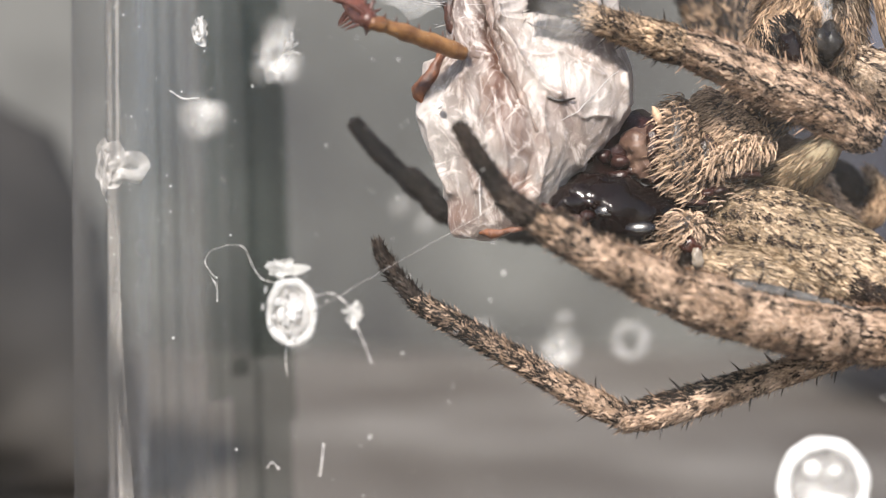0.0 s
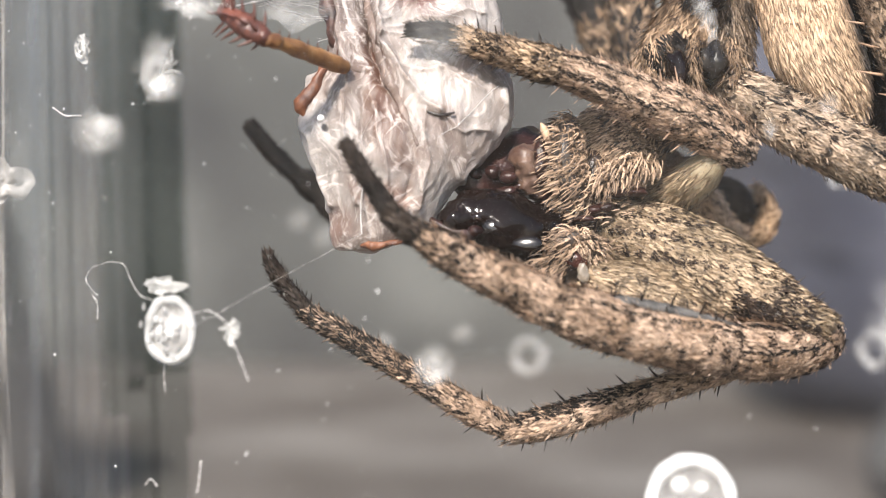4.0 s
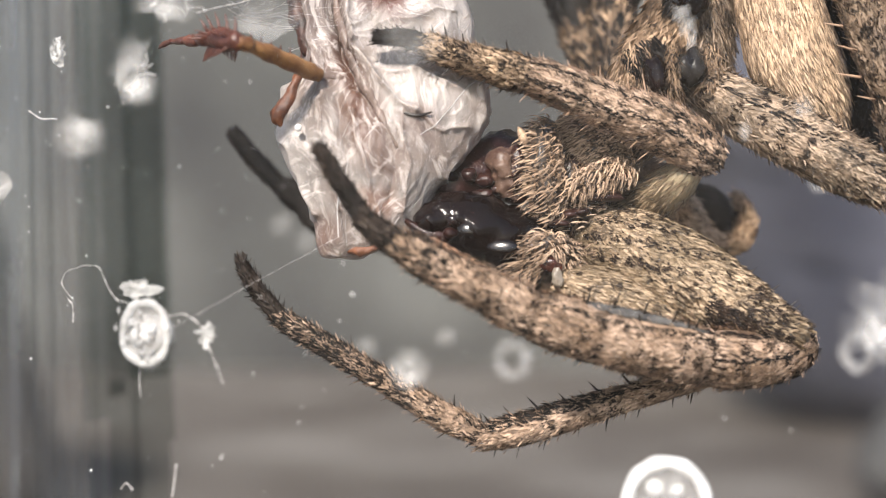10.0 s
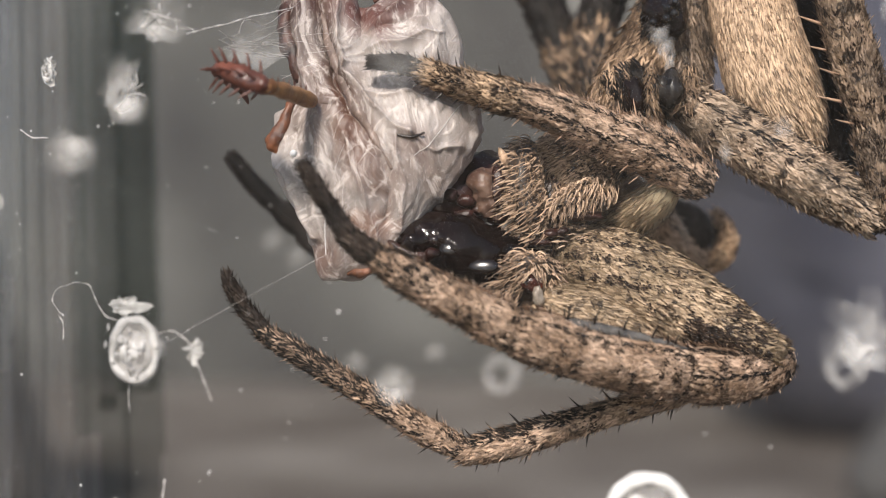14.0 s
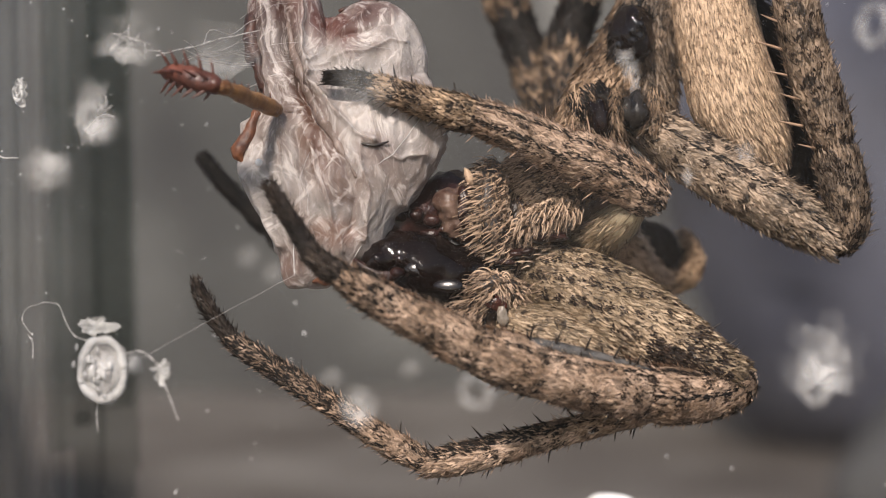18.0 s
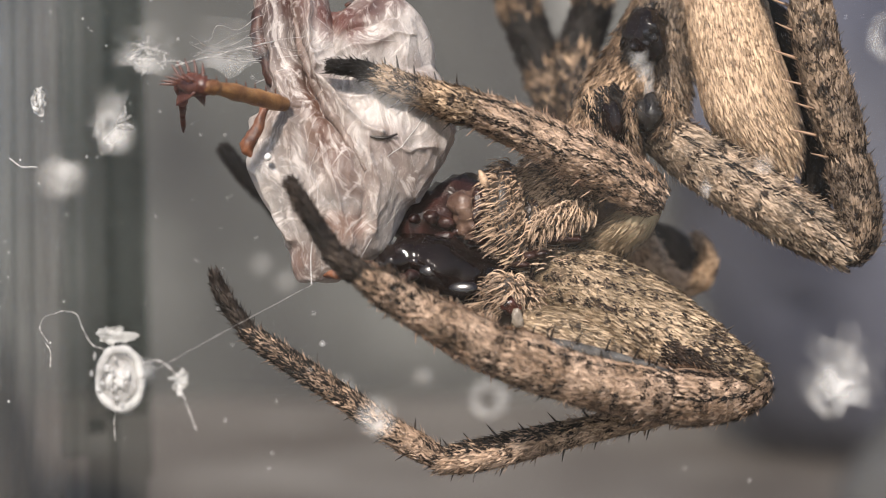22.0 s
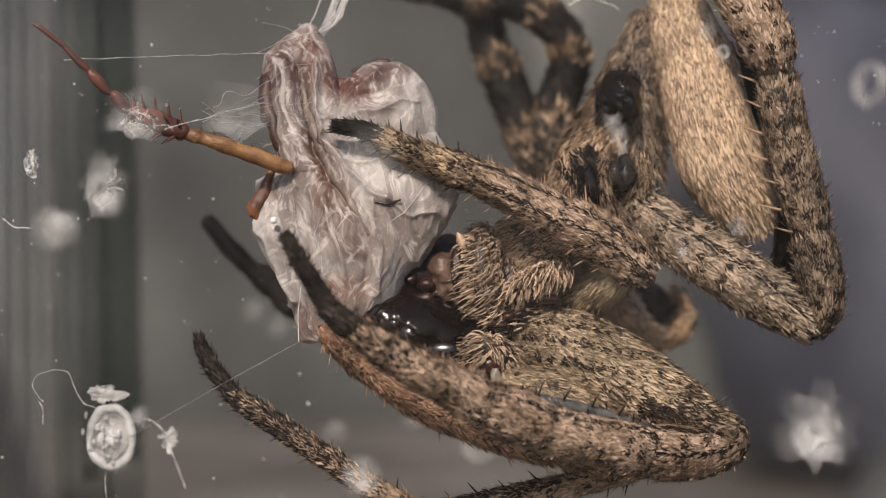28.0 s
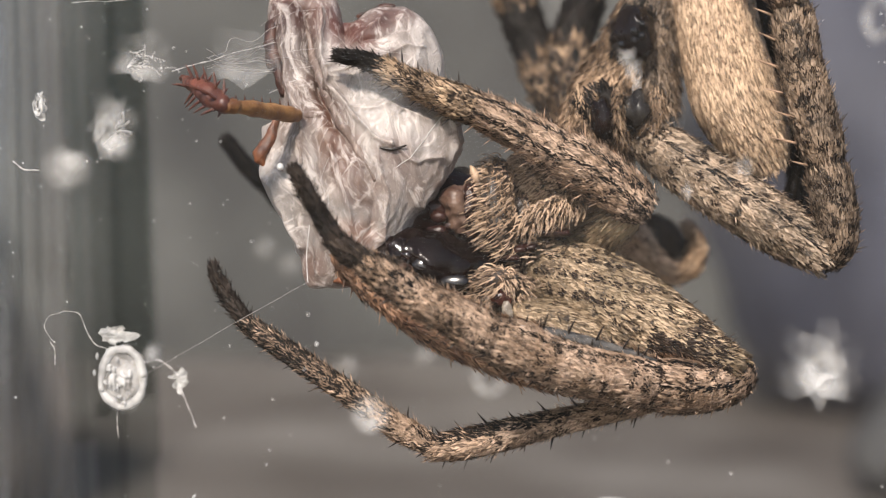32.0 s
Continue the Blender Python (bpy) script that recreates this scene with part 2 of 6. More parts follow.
    p.inputs["Specular IOR Level"].default_value = 0.45
    bump(t, add, p, mix(t, add, 0.4, soft, lines), 0.5, 0.00007)
    return m


silk_body = silk_material("silk_body", places=(
    (0.5, 0.35, 0.17, 1.25, -24, 0.95, (0.05, 0.03, 0.022)), (-0.52, 1.5, 0.2, 0.9, 0, 0.85, (0.05, 0.03, 0.025)), (0.72, -0.93, 0.3, 0.35, -20, 0.7, (0.09, 0.05, 0.035)),
    (0.05, 2.45, 0.75, 0.7, 0, 0.85, (0.10, 0.04, 0.028)), (-0.25, 1.5, 0.22, 1.3, 0, 0.6, (0.06, 0.035, 0.03)), (0.32, 1.0, 0.22, 1.6, -14, 0.85, (0.045, 0.026, 0.02)), (1.0, 1.75, 0.85, 0.5, 15, 0.85, (0.10, 0.038, 0.03)),
    (1.75, 2.0, 0.7, 0.35, -15, 0.75, (0.08, 0.035, 0.028)), (0.8, -0.6, 0.45, 1.5, -26, 0.8, (0.11, 0.055, 0.038)), (0.1, -0.5, 0.5, 0.5, 0, 0.6, (0.10, 0.06, 0.042)), (1.05, -2.27, 0.65, 0.32, 5, 0.55, (0.20, 0.10, 0.066)),
    (0.12, -2.95, 0.4, 0.4, 0, 0.55, (0.13, 0.065, 0.048)), (1.9, -0.75, 0.5, 0.35, 0, 0.5, (0.13, 0.075, 0.06)), (2.3, 0.4, 0.5, 0.5, 20, 0.4, (0.16, 0.10, 0.08))))
silk_brown = silk_material("silk_brown", (0.24, 0.185, 0.16), (0.09, 0.055, 0.042), cover=0.36)


def plain(name, colour, rough=0.5, vary=0.2, scale=3000):
    m, t, p, add = shader(name, rough)
    n = noise_of(t, add, coords(t, add), scale, 3)
    t.links.new(ramp(t, add, n, (0.3, tuple(c * (1 - vary) for c in colour)), (0.7, tuple(min(c * (1 + vary), 0.95) for c in colour))), p.inputs["Base Color"])
    bump(t, add, p, n, 0.4, 0.00005)
    return m


silk_thread = plain("silk_thread", (0.78, 0.755, 0.74), 0.3, 0.12)
silk_dull = plain("silk_dull", (0.50, 0.475, 0.46), 0.4, 0.2)
eye_black = plain("eye_black", (0.006, 0.006, 0.007), 0.06, 0.1)


def residue(name, colour, clear, most=1.0):
    """Dried residue on glass, and the painted glints of a water drop: white, thin enough to let some light through."""
    m, t, p, add = shader(name, 0.35)
    at = coords(t, add)
    n = noise_of(t, add, at, 3800, 4, 0.6)
    t.links.new(ramp(t, add, n, (0.3, tuple(0.7 * c for c in colour)), (0.65, colour)), p.inputs["Base Color"])
    a = ramp(t, add, noise_of(t, add, at, 1500, 3), (0.3, (1 - clear,) * 3), (0.7, (most,) * 3))
    if clear:
        t.links.new(a, p.inputs["Alpha"])
    p.inputs["Subsurface Weight"].default_value = 0.2
    p.inputs["Subsurface Radius"].default_value = (0.0003, 0.0003, 0.0003)
    p.inputs["Subsurface Scale"].default_value = 1.0
    bump(t, add, p, n, 0.7, 0.00006)
    return m


residue_glint_white = residue("residue_glint_white", (0.80, 0.79, 0.77), 0.0)
residue_faint = residue("residue_faint", (0.6, 0.59, 0.58), 0.95, 0.32)
residue_grey = residue("residue_grey", (0.50, 0.49, 0.47), 0.35)
residue_flake = residue("residue_flake", (0.46, 0.44, 0.42), 0.65, 0.85)
residue_thin = residue("residue_thin", (0.66, 0.65, 0.63), 0.75)


def soft_residue(name, size, strength, lumpiness=0.5):
    """A thin smear that is densest in its middle and thins out to nothing at its rim."""
    m, t, p, add = shader(name, 0.5)
    at = coords(t, add)
    far = add("ShaderNodeVectorMath")
    far.operation = "LENGTH"
    t.links.new(at, far.inputs[0])
    p.inputs["Base Color"].default_value = (0.66, 0.645, 0.63, 1)
    fade = add("ShaderNodeMapRange")
    fade.interpolation_type = "SMOOTHSTEP"
    for key, value in (("From Min", 0.15 * size * K), ("From Max", size * K), ("To Min", strength), ("To Max", 0.0)):
        fade.inputs[key].default_value = value
    t.links.new(far.outputs["Value"], fade.inputs["Value"])
    ragged = ramp(t, add, noise_of(t, add, at, 2600, 4, 0.6), (0.3, (0.35, 0.35, 0.35)), (0.65, (1, 1, 1)))
    lumps = ramp(t, add, noise_of(t, add, at, 700 / size, 3, 0.5), (0.5 - 0.18, (1 - lumpiness,) * 3), (0.56, (1, 1, 1)))
    soft = add("ShaderNodeMath")
    soft.operation = "MULTIPLY"
    t.links.new(fade.outputs[0], soft.inputs[0])
    t.links.new(lumps, soft.inputs[1])
    both = add("ShaderNodeMath")
    both.operation = "MULTIPLY"
    t.links.new(soft.outputs[0], both.inputs[0])
    t.links.new(ragged, both.inputs[1])
    t.links.new(both.outputs[0], p.inputs["Alpha"])
    return m


smear_small = soft_residue("smear_small", 0.42, 0.75)
smear_wide = soft_residue("smear_wide", 0.7, 0.2, 0.3)
smear_star = soft_residue("smear_star", 1.05, 0.5, 0.9)
smear_head = soft_residue("smear_head", 0.3, 0.34, 0.5)
smear_drop = soft_residue("smear_drop", 0.95, 0.65, 0.5)
smear_gauze = soft_residue("smear_gauze", 0.95, 0.3, 0.8)
smear_tuft = soft_residue("smear_tuft", 0.7, 0.42, 0.8)
smear_fluff = soft_residue("smear_fluff", 0.8, 0.6, 0.9)
smear_far = soft_residue("smear_far", 0.62, 0.85)
smear_dot = soft_residue("smear_dot", 0.24, 0.55)
smear_round = soft_residue("smear_round", 0.9, 1.1, 0.1)


def clear_glass(name, tint, gloss=1.0, film=0.0):
    """Thin clear wall: straight through, with the gloss of glass at grazing angles and a faint film of dust."""
    m = bpy.data.materials.new(name)
    m.use_nodes = True
    t = m.node_tree
    t.nodes.remove(t.nodes["Principled BSDF"])
    add = t.nodes.new
    through_it, shine, facing, both = add("ShaderNodeBsdfTransparent"), add("ShaderNodeBsdfGlossy"), add("ShaderNodeLayerWeight"), add("ShaderNodeMixShader")
    through_it.inputs["Color"].default_value = (*tint, 1)
    shine.inputs["Roughness"].default_value = 0.22
    steep = add("ShaderNodeMath")
    steep.operation = "POWER"
    steep.inputs[1].default_value = 4.0
    facing.inputs["Blend"].default_value = 0.5
    scaled = add("ShaderNodeMapRange")
    scaled.inputs["To Min"].default_value, scaled.inputs["To Max"].default_value = 0.002 * gloss, 0.7 * gloss
    t.links.new(facing.outputs["Facing"], steep.inputs[0])
    t.links.new(steep.outputs[0], scaled.inputs["Value"])
    t.links.new(scaled.outputs[0], both.inputs[0])
    t.links.new(through_it.outputs[0], both.inputs[1])
    t.links.new(shine.outputs[0], both.inputs[2])
    last = both
    if film:
        dust, veil = add("ShaderNodeBsdfDiffuse"), add("ShaderNodeMixShader")
        dust.inputs["Color"].default_value = (0.82, 0.76, 0.69, 1)
        tc, n, r = add("ShaderNodeTexCoord"), add("ShaderNodeTexNoise"), add("ShaderNodeMapRange")
        n.inputs["Scale"].default_value, n.inputs["Detail"].default_value = 260, 5
        r.inputs["From Min"].default_value, r.inputs["From Max"].default_value = 0.35, 0.75
        r.inputs["To Max"].default_value = film
        t.links.new(tc.outputs["Object"], n.inputs["Vector"])
        t.links.new(n.outputs["Fac"], r.inputs["Value"])
        t.links.new(r.outputs[0], veil.inputs[0])
        t.links.new(both.outputs[0], veil.inputs[1])
        t.links.new(dust.outputs[0], veil.inputs[2])
        last = veil
    t.links.new(last.outputs[0], t.nodes["Material Output"].inputs["Surface"])
    return m


vial_glass = clear_glass("vial_glass", (0.99, 0.993, 0.99), 1.0, 0.008)
drop_glass = clear_glass("drop_glass", (0.97, 0.98, 0.98), 1.0, 0.05)


def blurred_surface(name, stops, scale, stretch=(1, 1, 1), rough=0.7):
    m, t, p, add = shader(name, rough)
    mp = add("ShaderNodeMapping")
    mp.inputs["Scale"].default_value = stretch
    t.links.new(coords(t, add), mp.inputs["Vector"])
    n = noise_of(t, add, mp.outputs[0], scale, 3)
    t.links.new(ramp(t, add, n, *stops), p.inputs["Base Color"])
    bump(t, add, p, noise_of(t, add, mp.outputs[0], scale * 30, 2), 0.15, 0.0005)
    return m


table_top = blurred_surface("table_top", [(0.3, (0.048, 0.038, 0.031)), (0.5, (0.094, 0.082, 0.072)), (0.7, (0.17, 0.157, 0.142))], 26)
wall_grey = blurred_surface("wall_grey", [(0.36, (0.02, 0.02, 0.02)), (0.5, (0.046, 0.046, 0.043)), (0.64, (0.09, 0.09, 0.084))], 14)
cloth_navy = blurred_surface("cloth_navy", [(0.35, (0.024, 0.025, 0.038)), (0.7, (0.084, 0.086, 0.112))], 30)
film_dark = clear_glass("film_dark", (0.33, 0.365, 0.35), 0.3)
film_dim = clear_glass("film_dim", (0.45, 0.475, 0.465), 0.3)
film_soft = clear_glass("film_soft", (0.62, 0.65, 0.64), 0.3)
gleam_glass = clear_glass("gleam_glass", (0.95, 0.95, 0.95), 0.6, 0.6)
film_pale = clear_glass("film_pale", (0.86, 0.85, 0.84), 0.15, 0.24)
cloth_grey = blurred_surface("cloth_grey", [(0.35, (0.036, 0.036, 0.037)), (0.7, (0.078, 0.077, 0.078))], 30)
cloth_brown = blurred_surface("cloth_brown", [(0.35, (0.03, 0.027, 0.024)), (0.7, (0.075, 0.068, 0.06))], 30)


# ---- making meshes ----
def at_mm(x, y, z):
    return Vector((x, y, z + Z0)) * K


def mesh_of(name, verts, faces, material, smooth=True):
    """A mesh from millimetre coordinates."""
    me = bpy.data.meshes.new(name)
    me.from_pydata((np.asarray(verts, float) * K).tolist(), [], faces if isinstance(faces, list) else faces.tolist())
    me.materials.append(material)
    if smooth:
        me.polygons.foreach_set("use_smooth", [True] * len(me.polygons))
    me.update()
    return me


def thing(name, label, category, at=(0, 0, 0), group="", data=None, kind=""):
    ob = new(name, data)
    ob.location = at_mm(*at)
    return tagged(ob, label, category, group, kind)


def part(name, data, parent, label="", at=(0, 0, 0), kind=""):
    """A mesh as a part of a thing or of a part; at is its place in the parent's space, in millimetres."""
    ob = new(name, data)
    ob.parent = parent
    ob.location = Vector(at) * K
    return tagged(ob, label, kind=kind)


def spline(spec, n):
    """Smooth centres and radii along control rows of x, y, z, radius."""
    p = np.array(spec, float)
    q = np.vstack([2 * p[0] - p[1], p, 2 * p[-1] - p[-2]])
    s = np.linspace(0, len(p) - 1 - 1e-9, n)
    i, f = s.astype(int), (s % 1)[:, None]
    a, b, c, d = q[i], q[i + 1], q[i + 2], q[i + 3]
    out = 0.5 * (2 * b + (c - a) * f + (2 * a - 5 * b + 4 * c - d) * f**2 + (3 * b - a - 3 * c + d) * f**3)
    return out[:, :3], np.maximum(out[:, 3], 0.0008)


def frames(c):
    """Tangents and two cross directions along centres."""
    t = np.gradient(c, axis=0)
    t /= np.linalg.norm(t, axis=1)[:, None]
    up = np.array([0.05, -1.0, 0.1])
    side = np.cross(t, up)
    side /= np.linalg.norm(side, axis=1)[:, None]
    return t, side, np.cross(side, t)


def lumpy(pts, amount, size, seed=0.0):
    """Noise along three axes at once, to move points by."""
    return np.array([noise.noise(Vector(p) / size + Vector((seed, seed * 2.3, -seed))) for p in pts]) * amount


def limb(spec, rings=18, sides=14, rough=0.03, seed=0.0, origin=(0, 0, 0), flat=1.0, ridge=0.0):
    """A closed, tapering, slightly uneven tube round a curve: vertices and faces."""
    c, r = spline(spec, rings)
    t, u, v = frames(c)
    ang = np.linspace(0, 2 * np.pi, sides, endpoint=False)
    ring = u[:, None] * np.cos(ang)[None, :, None] + flat * v[:, None] * np.sin(ang)[None, :, None]
    swell = 1 + ridge * (2 * np.abs(np.cos(2.5 * ang + seed)) - 1.2)
    verts = (c[:, None] + ring * swell[None, :, None] * r[:, None, None]).reshape(-1, 3)
    out = ring.reshape(-1, 3)
    verts = verts + out * (lumpy(verts, rough, 0.35, seed) + lumpy(verts, rough * 0.5, 0.12, seed + 5))[:, None]
    faces = [[a * sides + b, a * sides + (b + 1) % sides, (a + 1) * sides + (b + 1) % sides, (a + 1) * sides + b] for a in range(rings - 1) for b in range(sides)]
    n = len(verts)
    verts = np.vstack([verts, c[0] - t[0] * r[0] * 0.6, c[-1] + t[-1] * r[-1] * 0.6]) - np.array(origin)
    faces += [[(b + 1) % sides, b, n] for b in range(sides)]
    last = (rings - 1) * sides
    faces += [[last + b, last + (b + 1) % sides, n + 1] for b in range(sides)]
    return verts, faces


def strands(root, way, side, length, width, bend, curl=0.25):
    """Flat tapering hairs as numpy rows: vertices and faces (a quad and a point each)."""
    n = len(root)
    tip_bend = bend * (length * curl)[:, None]
    a = root
    b = root + way * (length * 0.5)[:, None] + tip_bend * 0.3
    c = root + way * length[:, None] + tip_bend
    w = (side * width[:, None]) / 2
    verts = np.stack([a - w * 0.8, a + w * 0.8, b + w, b - w, c], 1).reshape(-1, 3)
    k = np.arange(n) * 5
    faces = np.stack([k, k + 1, k + 2, k + 3], 1).tolist() + np.stack([k + 3, k + 2, k + 4], 1).tolist()
    return verts, faces


def coat(spec, count, length=0.3, width=0.03, lift=0.28, seed=1, origin=(0, 0, 0), spread=0.25, flat=1.0, back=False, bald=(), only=None, curl=0.25):
    """Hair that lies along a limb, each hair pointing towards the limb's end (or its start: back)."""
    rng = np.random.default_rng(seed)
    c, r = spline(spec, 60)
    t, u, v = frames(c)
    weight = r * np.linalg.norm(np.gradient(c, axis=0), axis=1)
    i = rng.choice(60, count, p=weight / weight.sum())
    a = rng.uniform(0, 2 * np.pi, count)
    if only:
        a = np.radians(only[0] + only[1] * rng.uniform(-1, 1, count))
    for middle, wide in bald:
        off = (np.degrees(a) - middle + 180) % 360 - 180
        a = np.where(np.abs(off) < wide, a + np.radians(np.sign(off) * wide * rng.uniform(0.9, 2.2, count)), a)
    out = u[i] * np.cos(a)[:, None] + v[i] * np.sin(a)[:, None]
    root = c[i] + (u[i] * np.cos(a)[:, None] + flat * v[i] * np.sin(a)[:, None]) * (r[i] * 1.0)[:, None] + t[i] * rng.normal(0, 0.05, count)[:, None]
    along = -t[i] if back else t[i]
    across = np.cross(along, out)
    way = along + out * np.abs(rng.normal(lift, lift * 0.5, count))[:, None] + across * rng.normal(0, spread, count)[:, None]
    way /= np.linalg.norm(way, axis=1)[:, None]
    side = np.cross(way, out)
    side /= np.linalg.norm(side, axis=1)[:, None] + 1e-9
    side = side + out * rng.normal(0, 0.3, count)[:, None]
    ln = length * rng.uniform(0.55, 1.25, count)
    return strands(root - np.array(origin), way, side, ln, width * rng.uniform(0.6, 1.3, count), -out * 0.4, curl)


def curls(spec, count, length=0.36, width=0.024, seed=1, origin=(0, 0, 0), comb=(-1, 0, -0.5), stand=0.8, spread=0.17):
    """Bristles that stand up from a limb's front and curl over towards comb, each in five short pieces."""
    rng = np.random.default_rng(seed)
    c, r = spline(spec, 60)
    t, u, v = frames(c)
    weight = r * np.linalg.norm(np.gradient(c, axis=0), axis=1)
    i = rng.choice(60, count, p=weight / weight.sum())
    a = np.radians(90 + 110 * rng.uniform(-1, 1, count))
    out = u[i] * np.cos(a)[:, None] + v[i] * np.sin(a)[:, None]
    root = c[i] + out * (r[i] * 0.98)[:, None] + t[i] * rng.normal(0, 0.04, count)[:, None]
    way = np.array(comb, float) / np.linalg.norm(comb) + rng.normal(0, spread, (count, 3)) * np.array([1, 0.5, 1])
    ln = length * rng.uniform(0.6, 1.25, count)
    wd = width * rng.uniform(0.7, 1.3, count)
    rows, p = [], root
    for k in range(6):
        f = k / 5
        d = out * stand * (1 - 1.5 * f) + way * (0.25 + 1.1 * f)
        d /= np.linalg.norm(d, axis=1)[:, None] + 1e-9
        side = np.cross(d, out * 0.5 + np.array([0, -1.0, 0.2]))
        side /= np.linalg.norm(side, axis=1)[:, None] + 1e-9
        w = side * (wd * (1 - 0.92 * f**1.5) * 0.5)[:, None]
        rows += [p - w, p + w]
        p = p + d * (ln / 5)[:, None]
    verts = np.stack(rows, 1).reshape(-1, 3) - np.array(origin)
    base = np.arange(count) * 12
    faces = [q for k in range(5) for q in np.stack([base + 2 * k, base + 2 * k + 1, base + 2 * k + 3, base + 2 * k + 2], 1).tolist()]
    return verts, faces


def spike_mesh(name, material, length=0.3, r=0.022):
    """One stiff spine, pointing along z, slightly bent."""
    v, f = limb([(0, 0, -0.03, r), (0.004, 0, length * 0.5, r * 0.8), (0.02, 0.0, length, r * 0.15)], 5, 6, 0.0)
    return mesh_of(name, v, f, material)


spine_dark = spike_mesh("spine", skin_spine, 0.30, 0.024)
spine_pale = spike_mesh("spine", skin_spine_pale, 0.30, 0.018)


def spines(parent, spec, where, data, origin=(0, 0, 0), lean=0.55):
    """Stiff spines on a limb: rows of place along it (0 to 1), angle round it in degrees and size."""
    c, r = spline(spec, 60)
    t, u, v = frames(c)
    for s, a, size in where:
        i = min(int(s * 59), 59)
        out = u[i] * math.cos(radians(a)) + v[i] * math.sin(radians(a))
        way = Vector(out + t[i] * lean)
        ob = part(data.name.split(".")[0], data, parent, at=c[i] + out * r[i] * 0.93 - np.array(origin))
        ob.rotation_mode = "QUATERNION"
        ob.rotation_quaternion = way.to_track_quat("Z", "Y")
        ob.scale = (size,) * 3


def blob(spec, sub=3, rough=0.06, seed=0.0, size=0.4):
    """A lumpy ball round x, y, z with half-widths a, b, c: vertices and faces."""
    bm = bmesh.new()
    bmesh.ops.create_icosphere(bm, subdivisions=sub, radius=1.0)
    x, y, z, a, b, c = spec
    p = np.array([v.co[:] for v in bm.verts])
    f = [[v.index for v in face.verts] for face in bm.faces]
    bm.free()
    q = p * np.array([a, b, c])
    q = q * (1 + lumpy(q + np.array([x, y, z]), rough, size, seed) / 0.5 + lumpy(q, rough * 0.6, size * 0.35, seed + 3) / 0.5)[:, None]
    return q + np.array([x, y, z]), f


def joined(*pieces):
    verts, faces, n = [], [], 0
    for v, f in pieces:
        verts.append(np.asarray(v, float))
        faces += [[i + n for i in face] for face in f]
        n += len(v)
    return np.vstack(verts), faces


def thread(points, r=0.012, sides=5, wiggle=0.0, rings=20, seed=0.0, beads=0.0):
    """A fine round thread through points, uneven where it is beaded."""
    spec = [(*p, r) for p in points]
    c, rr = spline(spec, rings)
    if wiggle:
        c = c + np.stack([lumpy(c, wiggle, 0.5, seed + k * 7) for k in range(3)], 1)
    rr = rr * (1 + np.abs(lumpy(c, beads, 0.12, seed + 2)))
    t, u, v = frames(c)
    ang = np.linspace(0, 2 * np.pi, sides, endpoint=False)
    ring = u[:, None] * np.cos(ang)[None, :, None] + v[:, None] * np.sin(ang)[None, :, None]
    verts = (c[:, None] + ring * rr[:, None, None]).reshape(-1, 3)
    faces = [[a * sides + b, a * sides + (b + 1) % sides, (a + 1) * sides + (b + 1) % sides, (a + 1) * sides + b] for a in range(len(c) - 1) for b in range(sides)]
    return verts, faces


def spots(spec, where, count, seed, origin, length=0.1):
    """Small dark tufts of hair on a limb: rows of place along it (0 to 1), angle round it in degrees and size."""
    rng = np.random.default_rng(seed)
    c, r = spline(spec, 60)
    t, u, v = frames(c)
    rows = np.repeat(np.array([w[:3] for w in where], float), count, 0)
    n = len(rows)
    i = np.clip((rows[:, 0] * 59).astype(int), 0, 59)
    a = np.radians(rows[:, 1]) + rng.normal(0, 1, n) * 0.034 * rows[:, 2] / r[i]
    out = u[i] * np.cos(a)[:, None] + v[i] * np.sin(a)[:, None]
    root = c[i] + out * (r[i] * 1.02)[:, None] + t[i] * (rng.normal(-0.03, 0.035, n) * rows[:, 2])[:, None]
    way = t[i] + out * np.abs(rng.normal(0.5, 0.2, n))[:, None] + np.cross(t[i], out) * rng.normal(0, 0.3, n)[:, None]
    way /= np.linalg.norm(way, axis=1)[:, None]
    side = np.cross(way, out)
    side /= np.linalg.norm(side, axis=1)[:, None]
    return strands(root - np.array(origin), way, side, length * rng.uniform(0.6, 1.2, n), 0.026 * rng.uniform(0.7, 1.3, n), -out * 0.4)


# ---- the place ----
VX, VY, VR, WALL = 5.0, 41.0, 13.0, 0.7
LOW, HIGH = -29.3, 34.0


def wall_y(x, front=True):
    """The depth of the vial's inner wall at x."""
    d = math.sqrt(max(VR**2 - (x - VX) ** 2, 0.01))
    return VY - d if front else VY + d


def build_ground():
    s = 3000
    v = [(-s, -s, 0), (s, -s, 0), (s, s, 0), (-s, s, 0)]
    ob = new("ground", mesh_of("ground", v, [[0, 1, 2, 3]], table_top, False))
    tagged(ob, "brownish grey table top under the vial, out of focus", "table top", kind="structure")


def build_backdrop():
    v, f = [], []
    w, h, y0, y1 = 700, 600, 420, 432
    for y in (y0, y1):
        v += [(-w, y, 0), (w, y, 0), (w, y, h), (-w, y, h)]
    f = [[3, 2, 1, 0], [4, 5, 6, 7], [0, 1, 5, 4], [1, 2, 6, 5], [2, 3, 7, 6], [3, 0, 4, 7]]
    ob = new("backdrop", mesh_of("backdrop", v, f, wall_grey, False))
    tagged(ob, "mottled grey wall far behind the vial", "wall", kind="structure")


